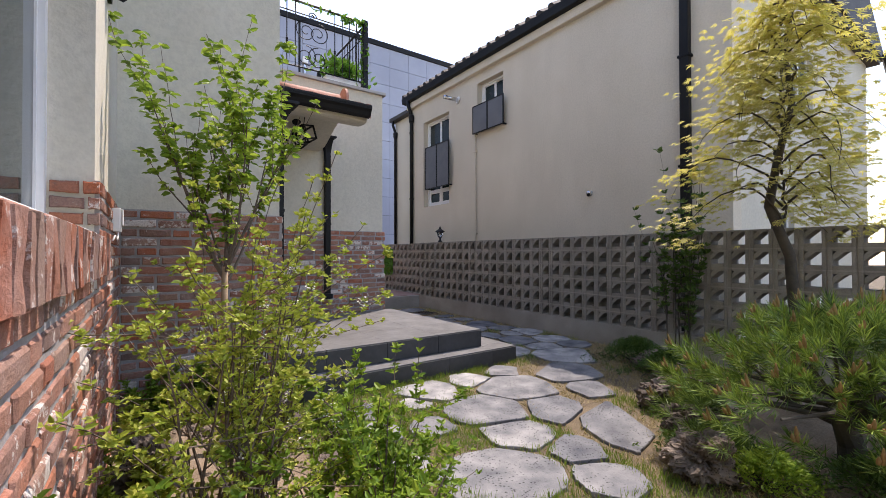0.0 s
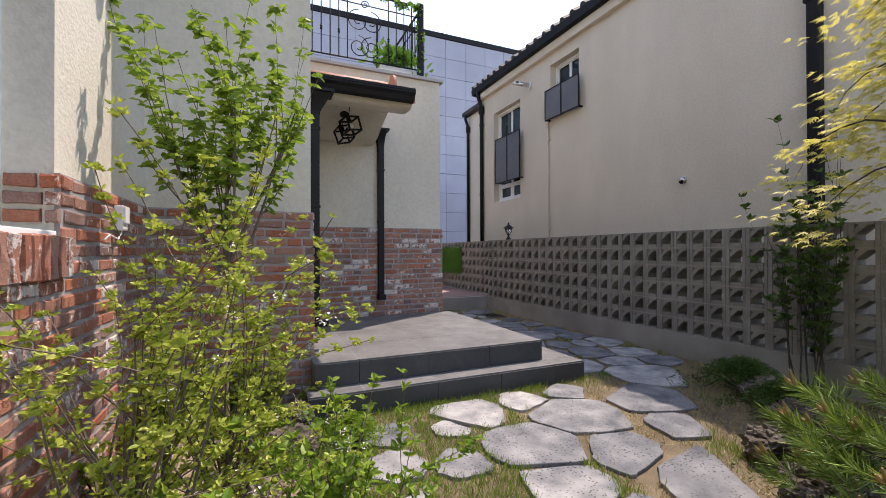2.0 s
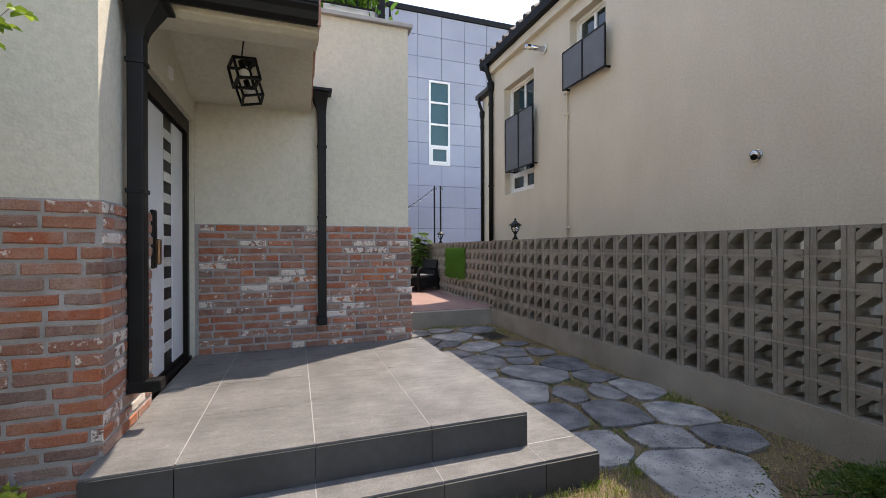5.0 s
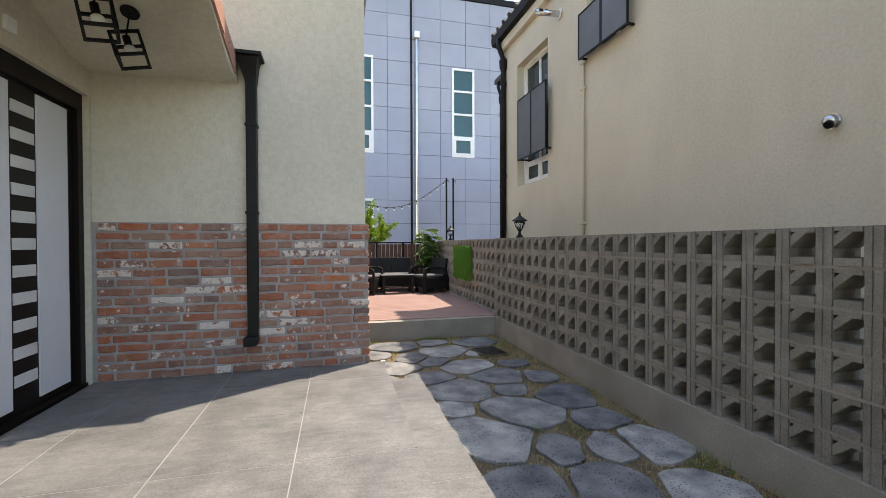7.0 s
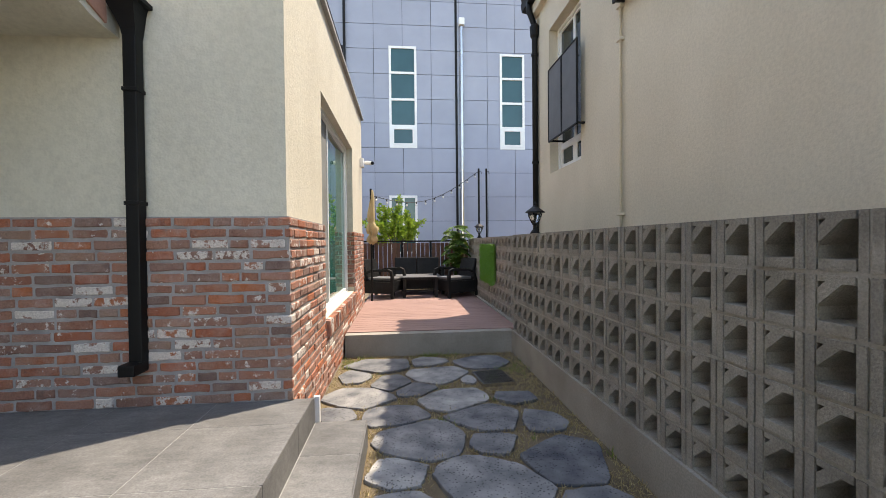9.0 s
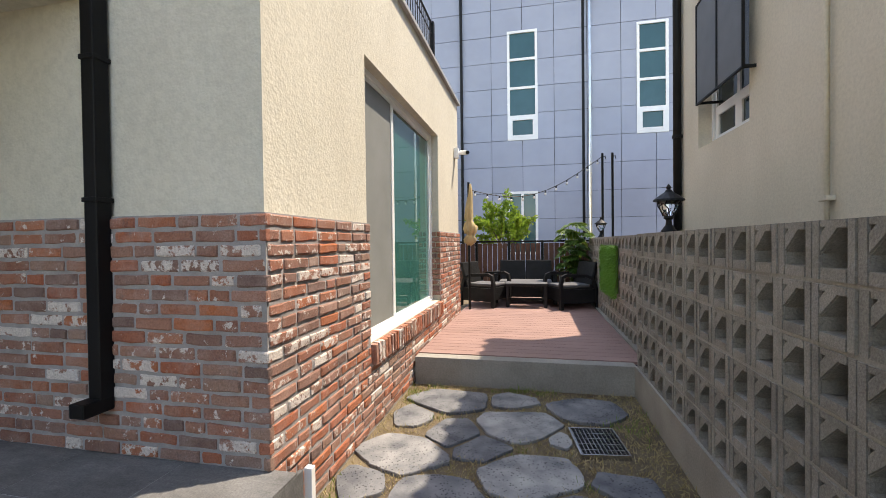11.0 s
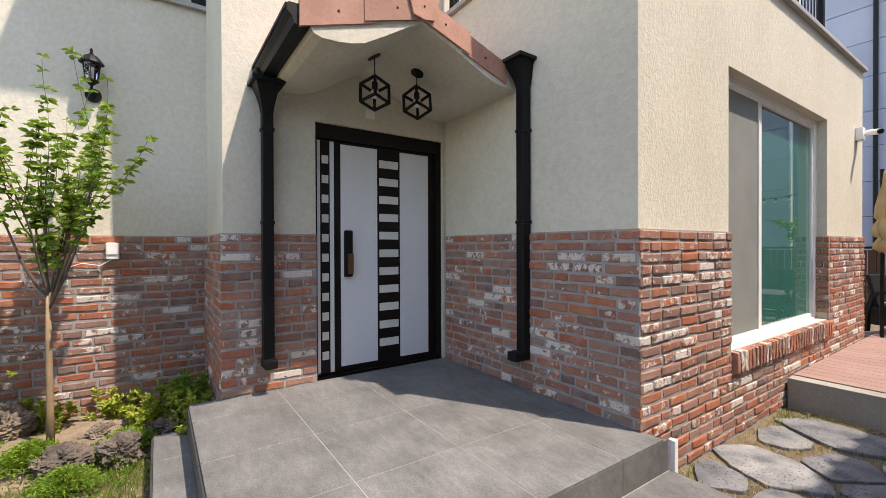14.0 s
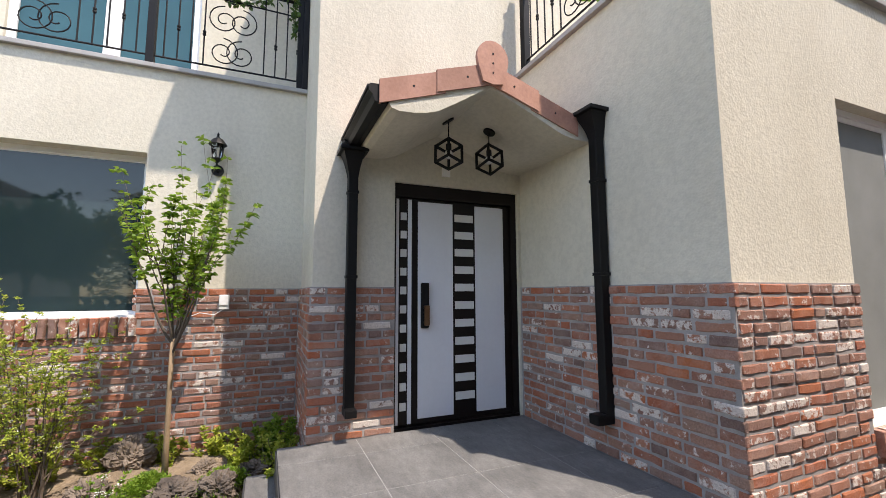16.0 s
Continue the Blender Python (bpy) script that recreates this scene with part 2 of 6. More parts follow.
RATTAN = surface("black_moulded_rattan", (0.007, 0.007, 0.0075), (0.015, 0.015, 0.016), 6, 0.6, 140, 0.003, 0.9, spec=0.25)
CUSHION = surface("grey_seat_pad", (0.10, 0.10, 0.105), (0.14, 0.14, 0.145), 6, 0.9, 200, 0.001, 0.4)
FABRIC = surface("beige_parasol_cloth", (0.42, 0.31, 0.15), (0.55, 0.42, 0.23), 7, 0.9, 120, 0.001, 0.4)
BARK = surface("brown_bark", (0.10, 0.075, 0.055), (0.17, 0.13, 0.10), 14, 0.9, 120, 0.003, 0.9)
TAN_BARK = surface("tan_smooth_bark", (0.28, 0.19, 0.11), (0.36, 0.25, 0.15), 10, 0.85, 90, 0.002, 0.6)
DARK_BARK = surface("dark_maple_bark", (0.045, 0.04, 0.032), (0.09, 0.075, 0.055), 12, 0.9, 90, 0.002, 0.7)
LEAF = leaf_material("fresh_green_leaf", (0.07, 0.15, 0.016), (0.14, 0.26, 0.025), (0.27, 0.37, 0.05), 0.42)
LEAF_YELLOW = leaf_material("yellow_green_leaf", (0.17, 0.24, 0.028), (0.33, 0.39, 0.05), (0.48, 0.48, 0.10))
# the porch tile again, its colour darkened to hold the front risers' shade
SHADED_RISER = surface("shade_darkened_riser_tile", (0.035, 0.036, 0.038), (0.058, 0.06, 0.063), 3.0, 0.5, 24, 0.0006, 0.3, vary=0.07)
LEAF_MAPLE = leaf_material("golden_maple_leaf", (0.46, 0.42, 0.08), (0.62, 0.56, 0.16), (0.70, 0.60, 0.26), 0.45, (0.66, 0.66, 0.15))
LEAF_DARK = leaf_material("dark_green_leaf", (0.018, 0.055, 0.010), (0.04, 0.10, 0.017), (0.09, 0.17, 0.03), 0.2)
NEEDLE = leaf_material("pine_needle", (0.015, 0.05, 0.008), (0.07, 0.15, 0.022), (0.26, 0.36, 0.08), 0.2)
NEEDLE_NEW = leaf_material("young_pine_needle", (0.07, 0.15, 0.022), (0.20, 0.31, 0.05), (0.38, 0.47, 0.12), 0.2)
GRASS = leaf_material("green_grass_blade", (0.07, 0.15, 0.02), (0.12, 0.21, 0.03), (0.20, 0.26, 0.05))
STRAW = leaf_material("dry_grass_blade", (0.30, 0.22, 0.10), (0.42, 0.32, 0.16), (0.52, 0.43, 0.24), 0.15)
FAKE_GRASS = leaf_material("artificial_grass_blade", (0.06, 0.20, 0.02), (0.09, 0.27, 0.03), (0.13, 0.33, 0.04), 0.2)
PETAL = leaf_material("white_petal", (0.75, 0.75, 0.70), (0.8, 0.8, 0.76), (0.82, 0.82, 0.8), 0.3)
CANDLE = surface("tan_pine_candle", (0.26, 0.155, 0.06), (0.36, 0.23, 0.09), 30, 0.8)


# ---- building blocks ----
def part(name, bm, material, parent=None, label="", smooth=False):
    me = bpy.data.meshes.new(name)
    bm.to_mesh(me)
    bm.free()
    me.materials.append(material)
    if smooth:
        for p in me.polygons:
            p.use_smooth = True
    ob = new(name, me)
    if parent is not None:
        ob.parent = parent
        ob.matrix_parent_inverse = parent.matrix_world.inverted()
    if label:
        ob["label"] = label
    return ob


def thing(name, at, label, category, group="", kind=""):
    ob = new(name)
    ob.empty_display_size = 0.1
    ob.location = at
    ob.matrix_world = Matrix.Translation(at)
    return tagged(ob, label, category, group, kind)


def structure(name, bm, material, label, category="wall"):
    return tagged(part(name, bm, material), label, category, "", "structure")


def box(bm, a, b, bevel=0.0):
    vs = bmesh.ops.create_cube(bm, size=1.0)["verts"]
    size, mid = Vector(b) - Vector(a), (Vector(a) + Vector(b)) / 2
    for v in vs:
        v.co = Vector([c * s for c, s in zip(v.co, size)]) + mid
    if bevel:
        edges = list({e for v in vs for e in v.link_edges})
        bmesh.ops.bevel(bm, geom=edges, offset=bevel, segments=2, affect="EDGES", profile=0.6)
    return bm


def boxes(*pairs, bevel=0.0):
    bm = bmesh.new()
    for a, b in pairs:
        box(bm, a, b, bevel)
    return bm


def prism(bm, outline, push):
    """A flat outline (3D points) pushed along a vector into a solid."""
    lo = [bm.verts.new(p) for p in outline]
    hi = [bm.verts.new(Vector(p) + Vector(push)) for p in outline]
    n = len(lo)
    faces = [bm.faces.new(lo[::-1]), bm.faces.new(hi)]
    faces += [bm.faces.new((lo[i], lo[(i + 1) % n], hi[(i + 1) % n], hi[i])) for i in range(n)]
    bmesh.ops.recalc_face_normals(bm, faces=faces)
    return bm


def tube(bm, points, radii, sides=8):
    """A round, tapering rod along points, closed at both ends."""
    pts = [Vector(p) for p in points]
    if isinstance(radii, (int, float)):
        radii = [radii] * len(pts)
    rings, ref = [], Vector((0.31, 0.17, 0.93)).normalized()
    for i, p in enumerate(pts):
        d = (pts[min(i + 1, len(pts) - 1)] - pts[max(i - 1, 0)]).normalized()
        side = d.cross(ref)
        if side.length < 0.05:
            side = d.cross(Vector((1, 0, 0)))
        side.normalize()
        up = side.cross(d)
        rings.append([bm.verts.new(p + (side * math.cos(k * math.tau / sides) + up * math.sin(k * math.tau / sides)) * radii[i]) for k in range(sides)])
    for a, b in zip(rings, rings[1:]):
        for k in range(sides):
            bm.faces.new((a[k], a[(k + 1) % sides], b[(k + 1) % sides], b[k]))
    bm.faces.new(rings[0][::-1])
    bm.faces.new(rings[-1])
    return bm


def lathe(bm, profile, at=(0, 0, 0), sides=20):
    """Turn (radius, height) pairs about a vertical axis."""
    rings = [[bm.verts.new((at[0] + max(r, 0.0005) * math.cos(k * math.tau / sides), at[1] + max(r, 0.0005) * math.sin(k * math.tau / sides), at[2] + z)) for k in range(sides)] for r, z in profile]
    for a, b in zip(rings, rings[1:]):
        for k in range(sides):
            bm.faces.new((a[k], a[(k + 1) % sides], b[(k + 1) % sides], b[k]))
    bm.faces.new(rings[0][::-1])
    bm.faces.new(rings[-1])
    return bm


def slab(axis, face, depth, u0, u1, z0, z1, holes=()):
    """An upright wall with openings. axis 'x' or 'y': the direction that it faces along; face: the outer plane; depth: signed thickness away from it."""
    us = sorted({u0, u1, *[h[0] for h in holes], *[h[1] for h in holes]})
    zs = sorted({z0, z1, *[h[2] for h in holes], *[h[3] for h in holes]})
    bm, seen = bmesh.new(), {}

    def vert(u, z, back):
        key = (u, z, back)
        if key not in seen:
            d = face + (depth if back else 0)
            seen[key] = bm.verts.new((d, u, z) if axis == "x" else (u, d, z))
        return seen[key]

    def solid(i, j):
        if not (0 <= i < len(us) - 1 and 0 <= j < len(zs) - 1):
            return False
        u, z = (us[i] + us[i + 1]) / 2, (zs[j] + zs[j + 1]) / 2
        return not any(h[0] < u < h[1] and h[2] < z < h[3] for h in holes)

    for i in range(len(us) - 1):
        for j in range(len(zs) - 1):
            if not solid(i, j):
                continue
            a, b, c, d = us[i], us[i + 1], zs[j], zs[j + 1]
            for back in (False, True):
                bm.faces.new([vert(u, z, back) for u, z in ((a, c), (b, c), (b, d), (a, d))])
            for di, dj, p, q in ((-1, 0, (a, c), (a, d)), (1, 0, (b, c), (b, d)), (0, -1, (a, c), (b, c)), (0, 1, (a, d), (b, d))):
                if not solid(i + di, j + dj):
                    bm.faces.new((vert(*p, False), vert(*q, False), vert(*q, True), vert(*p, True)))
    bmesh.ops.recalc_face_normals(bm, faces=bm.faces)
    return bm


# ---- plan: the spaces and their levels ----
LEFT_X, RETURN_Y, ENTRY_X = 0.08, 4.20, 1.22        # garden wall, its return, the wall with the front door
SIDE_Y, ROOM_X, ROOM_END = 6.15, 3.21, 11.25        # wall beside the porch, window wall of the sitting room
PORCH_Z, STEP_Z, DECK_Z, BRICK_Z, PARAPET_Z = 0.37, 0.18, 0.28, 1.56, 3.66
HOUSE_Z = 6.5
FENCE_X, FENCE_TOP, CURB_Z = 5.32, 1.467, 0.28
BLOCKS_Z = 0.2545
NEXT_X, NEXT_Y0, NEXT_Y1 = 6.32, 2.56, 10.5

structure("ground", boxes(((-60, -60, -0.3), (60, 90, 0.0))), SOIL, "dry earth and straw coloured turf", "ground")

# the house
wall_left = structure("wall_left", slab("x", LEFT_X, -0.25, -4.0, RETURN_Y, -0.1, PARAPET_Z, [(-0.4, 2.79, 1.30, 2.83)]), STUCCO, "cream rough stucco wall with a wide window opening")
wall_return = structure("wall_return", slab("y", RETURN_Y, 0.25, LEFT_X - 0.25, ENTRY_X, -0.1, HOUSE_Z), STUCCO, "cream rough stucco wall of the entrance bay")
wall_entry = structure("wall_entry", slab("x", ENTRY_X, -0.25, RETURN_Y + 0.25, 12.0, -0.1, HOUSE_Z, [(4.87, 6.12, 0.30, 2.48), (8.0, 9.8, 3.9, HOUSE_Z - 0.4)]), STUCCO, "cream stucco wall around the front door")
wall_side = structure("wall_side", slab("y", SIDE_Y, 0.25, ENTRY_X, ROOM_X, -0.1, PARAPET_Z), STUCCO, "cream stucco wall beside the tiled porch")
wall_room = structure("wall_room", slab("x", ROOM_X, -0.25, SIDE_Y + 0.25, ROOM_END, -0.1, PARAPET_Z, [(7.36, 9.78, 0.66, 2.81)]), STUCCO, "sunlit cream stucco wall with a sliding window")
wall_room_end = structure("wall_room_end", slab("y", ROOM_END, -0.25, ENTRY_X, ROOM_X - 0.25, -0.1, PARAPET_Z), STUCCO, "cream stucco end wall of the sitting room")
wall_back = structure("wall_back", slab("x", -3.2, -0.2, -4.0, 12.0, -0.1, HOUSE_Z), STUCCO, "plain inner wall of the house")
wall_south = structure("wall_south", slab("y", -4.0, -0.2, -3.4, LEFT_X, -0.1, PARAPET_Z), STUCCO, "plain cream end wall of the house")
wall_upper = structure("wall_upper", slab("x", -1.6, -0.2, -4.0, RETURN_Y, PARAPET_Z, HOUSE_Z, [(0.9, 2.9, 3.75, HOUSE_Z - 0.35)]), STUCCO, "cream stucco wall behind the balcony")
structure("ceiling_room", boxes(((ENTRY_X, SIDE_Y + 0.25, PARAPET_Z - 0.35), (ROOM_X - 0.25, ROOM_END - 0.25, PARAPET_Z - 0.12))), STUCCO, "flat roof terrace over the sitting room", "ceiling")
structure("ceiling_left", boxes(((-3.2, -4.0, PARAPET_Z - 0.35), (LEFT_X - 0.25, RETURN_Y, PARAPET_Z - 0.12))), STUCCO, "flat balcony slab over the garden room", "ceiling")
structure("floor_inside", boxes(((-3.2, -4.0, 0.2), (LEFT_X - 0.25, 12.0, 0.4)), ((LEFT_X - 0.25, SIDE_Y + 0.25, 0.2), (ROOM_X - 0.25, ROOM_END - 0.25, 0.4))), FENCE_WOOD, "dark wooden floor inside the house", "floor")
structure("roof_house", boxes(((-3.8, RETURN_Y - 0.42, HOUSE_Z), (ENTRY_X + 0.45, 12.4, HOUSE_Z + 0.22)), ((-3.8, -4.4, HOUSE_Z), (-1.3, RETURN_Y - 0.42, HOUSE_Z + 0.22))), DARK_ROOF, "dark eaves of the main roof", "roof")

# brick wainscots
rnd = random.Random(11)


def brick_mesh(seed):
    """A worn stretcher: uneven outline, chipped arrises, a slightly hollow or humped face."""
    r = random.Random(seed)
    bm = bmesh.new()
    us, ws = (-0.5, -0.46, -0.17, 0.14, 0.46, 0.5), (-0.5, -0.36, 0.36, 0.5)
    front = [[None] * 4 for _ in us]
    for i, u in enumerate(us):
        for j, w in enumerate(ws):
            rim = i in (0, 5) or j in (0, 3)
            corner = i in (0, 5) and j in (0, 3)
            du, dw = r.uniform(-0.010, 0.010), r.uniform(-0.065, 0.065)
            y = -0.5 + (r.uniform(0.16, 0.30) if rim else r.uniform(0.0, 0.09)) + (0.16 if corner else 0.0)
            front[i][j] = bm.verts.new((u * (0.985 if rim else 1.0) + du, y, w * (0.93 if rim else 1.0) + dw))
    for i in range(5):
        for j in range(3):
            bm.faces.new((front[i][j], front[i + 1][j], front[i + 1][j + 1], front[i][j + 1]))
    loop = [front[i][0] for i in range(6)] + [front[5][j] for j in (1, 2, 3)] + [front[i][3] for i in (4, 3, 2, 1, 0)] + [front[0][j] for j in (2, 1)]
    back = [bm.verts.new((v.co.x, 0.5, v.co.z)) for v in loop]
    for k in range(len(loop)):
        bm.faces.new((loop[k], back[k], back[(k + 1) % len(loop)], loop[(k + 1) % len(loop)]))
    bmesh.ops.recalc_face_normals(bm, faces=bm.faces)
    me = bpy.data.meshes.new("brick")
    bm.to_mesh(me)
    bm.free()
    me.materials.append(BRICK)
    return me


BRICKS = [brick_mesh(k) for k in range(14)]
COURSE, BRICK_L, JOINT, PROUD = 0.0702, 0.218, 0.014, 0.024


def lay(wall, axis, face, sign, u0, u1, z0, z1, holes=(), phase=0, joined=None):
    """Courses of stretcher bricks on a wall's face, each a child of the wall; sign: the way the face looks. joined: collect into one mesh instead."""
    n = int(round((z1 - z0) / COURSE))
    for c in range(n):
        z = z1 - (c + 0.5) * COURSE
        u = u0 - (0.0 if (c + phase) % 2 else (BRICK_L + JOINT) / 2)
        while u < u1:
            a, b = max(u, u0), min(u + BRICK_L * rnd.choice((1.0, 1.0, 1.0, 0.52)) * rnd.uniform(0.9, 1.06), u1)
            u = b + JOINT
            if b - a < 0.03 or any(h[0] < b - 0.02 and h[1] > a + 0.02 and h[2] < z < h[3] for h in holes):
                cut = [h for h in holes if h[0] < b - 0.02 and h[1] > a + 0.02 and h[2] < z < h[3]]
                if not cut:
                    continue
                if a < cut[0][0] - 0.04:
                    b = cut[0][0]
                elif b > cut[0][1] + 0.04:
                    a = cut[0][1]
                else:
                    continue
            mid, out = (a + b) / 2, face + sign * (PROUD / 2 + rnd.uniform(-0.004, 0.004))
            turn = {("y", -1): 0, ("x", 1): 90, ("x", -1): -90, ("y", 1): 180}[(axis, sign)]
            place = (out, mid, z) if axis == "x" else (mid, out, z)
            m = Matrix.LocRotScale(place, Euler((rnd.uniform(-0.02, 0.02), rnd.uniform(-0.012, 0.012), radians(turn))), (b - a, PROUD * 1.25, (COURSE - JOINT) * rnd.uniform(0.93, 1.05)))
            me = rnd.choice(BRICKS)
            if joined is not None:
                joined.append((me, m))
            else:
                ob = new("brick", me)
                ob.parent = wall
                ob.matrix_basis = m


def soldier(wall, axis, face, sign, u0, u1, z, height, tilt=0.0):
    """A row of bricks on end along a sill."""
    u = u0
    while u < u1 - 0.03:
        w = 0.058 * rnd.uniform(0.92, 1.08)
        place = (face + sign * 0.02, u + w / 2, z) if axis == "x" else (u + w / 2, face, z)
        m = Matrix.LocRotScale(place, Euler((rnd.uniform(-0.015, 0.015) + tilt, 0, radians(90 if sign > 0 else -90))), None) @ Matrix.Rotation(radians(90), 4, "Y") @ Matrix.Diagonal((height * rnd.uniform(0.96, 1.03), 0.085, w, 1.0))
        ob = new("brick", rnd.choice(BRICKS))
        ob.parent = wall
        ob.matrix_basis = m
        u += w + 0.012


def join_bricks(name, wall, laid):
    verts, faces, base = [], [], 0
    for me, m in laid:
        verts += [m @ v.co for v in me.vertices]
        faces += [[base + i for i in p.vertices] for p in me.polygons]
        base += len(me.vertices)
    me = bpy.data.meshes.new(name)
    me.from_pydata(verts, [], faces)
    me.materials.append(BRICK_FAR)
    ob = new(name, me)
    ob.parent = wall
    ob["kind"] = "stuff"
    return ob


def brick_far_material():
    m = BRICK.copy()
    m.name = "reclaimed_brick_far"
    nt = m.node_tree
    geo = nt.nodes.new("ShaderNodeNewGeometry")
    info = [n for n in nt.nodes if n.bl_idname == "ShaderNodeObjectInfo"][0]
    for l in list(info.outputs["Random"].links):
        nt.links.new(geo.outputs["Random Per Island"], l.to_socket)
    return m


BRICK_FAR = brick_far_material()
BED = 0.018  # mortar bed in front of the stucco
part("mortar_bed", slab("y", SIDE_Y, -BED, ENTRY_X + 0.002, ROOM_X + BED, PORCH_Z - 0.1, BRICK_Z), MORTAR, wall_side)
part("mortar_bed", slab("x", ROOM_X, 0.018, SIDE_Y, ROOM_END, -0.05, BRICK_Z, [(7.36, 9.78, 0.60, BRICK_Z)]), MORTAR, wall_room)
part("mortar_bed", slab("x", ENTRY_X, BED, RETURN_Y - BED, 4.87, -0.05, BRICK_Z), MORTAR, wall_entry)
part("mortar_bed", slab("y", RETURN_Y, -BED, LEFT_X + BED, ENTRY_X, -0.05, BRICK_Z), MORTAR, wall_return)
part("mortar_bed", slab("x", LEFT_X, BED, -4.0, RETURN_Y - BED, -0.05, BRICK_Z, [(-0.4, 2.79, 1.26, BRICK_Z)]), MORTAR, wall_left)

# ---- porch and steps ----
porch = structure("porch", boxes(((ENTRY_X, 4.0, -0.05), (3.345, SIDE_Y, PORCH_Z - 0.0015)), ((1.16, 3.785, -0.05), (3.345, 4.0, STEP_Z - 0.0015)), ((3.345, 3.785, -0.05), (3.69, 6.22, STEP_Z - 0.0015))), GROUT, "raised porch clad in grey porcelain tiles", "porch")


def tile_run(x0, x1, y0, y1, z, xs, ys, gap=0.005):
    ax, ay = [x0, *[v for v in xs if x0 < v < x1], x1], [y0, *[v for v in ys if y0 < v < y1], y1]
    for a, b in zip(ax, ax[1:]):
        for c, d in zip(ay, ay[1:]):
            part("tile", boxes(((a + gap / 2, c + gap / 2, z - 0.012), (b - gap / 2, d - gap / 2, z)), bevel=0.001), TILE, porch)


XS, YS = (1.57, 2.17, 2.77), (4.56, 5.16, 5.76)
tile_run(ENTRY_X, 3.36, 3.98, SIDE_Y, PORCH_Z, XS, YS)
tile_run(1.15, 3.70, 3.78, 3.985, STEP_Z, XS + (3.35,), ())
tile_run(3.36, 3.70, 3.99, 6.22, STEP_Z, (), YS)
# front risers get the tile with shade in its colour, side risers plain TILE
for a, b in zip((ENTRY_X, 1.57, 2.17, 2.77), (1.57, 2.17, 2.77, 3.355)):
    part("riser_tile", boxes(((a + 0.002, 3.972, STEP_Z + 0.001), (b - 0.002, 4.002, PORCH_Z - 0.013)), bevel=0.001), SHADED_RISER, porch)
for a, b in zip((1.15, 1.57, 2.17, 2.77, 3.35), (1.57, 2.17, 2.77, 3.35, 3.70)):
    part("riser_tile", boxes(((a + 0.002, 3.77, -0.04), (b - 0.002, 3.792, STEP_Z - 0.013)), bevel=0.001), SHADED_RISER, porch)
for a, b in zip((3.98, 4.56, 5.16, 5.76), (4.56, 5.16, 5.76, 6.2)):
    part("riser_tile", boxes(((3.338, a + 0.002, STEP_Z + 0.001), (3.358, b - 0.002, PORCH_Z - 0.013)), bevel=0.001), TILE, porch)
    part("riser_tile", boxes(((3.685, (3.795 if a < 4 else a) + 0.002, -0.04), (3.705, b - 0.002, STEP_Z - 0.013)), bevel=0.001), TILE, porch)

# ---- deck ----
deck_base = structure("deck_kerb", boxes(((ROOM_X + 0.04, 8.46, -0.05), (FENCE_X, 8.60, 0.272)), bevel=0.004), CONCRETE, "bare concrete kerb in front of the raised deck", "kerb")
deck = structure("deck", boxes(((ROOM_X, 8.60, -0.05), (FENCE_X + 0.35, 13.1, DECK_Z - 0.03))), PANEL_GAP, "raised terrace of brown composite boards", "deck")
y = 8.605
while y < 13.05:
    bm = boxes(((ROOM_X + 0.04, y, DECK_Z - 0.025), (FENCE_X + 0.2, y + 0.138, DECK_Z)))
    part("board", bm, DECK, deck)
    y += 0.143

# ---- fence of pierced cement blocks ----
fence = structure("block_fence", boxes(((FENCE_X - 0.02, -6.0, -0.1), (FENCE_X + 0.20, 8.46, CURB_Z))), CONCRETE, "low garden wall of pierced grey cement blocks on a concrete footing", "fence")
fence_far = structure("block_fence_terrace", boxes(((FENCE_X + 0.10, 8.462, -0.1), (FENCE_X + 0.30, 13.3, CURB_Z + 0.02))), CONCRETE, "pierced grey cement block wall along the terrace", "fence")
CELL, ROW, BLOCK_H = 0.2002, 0.2045, 0.190


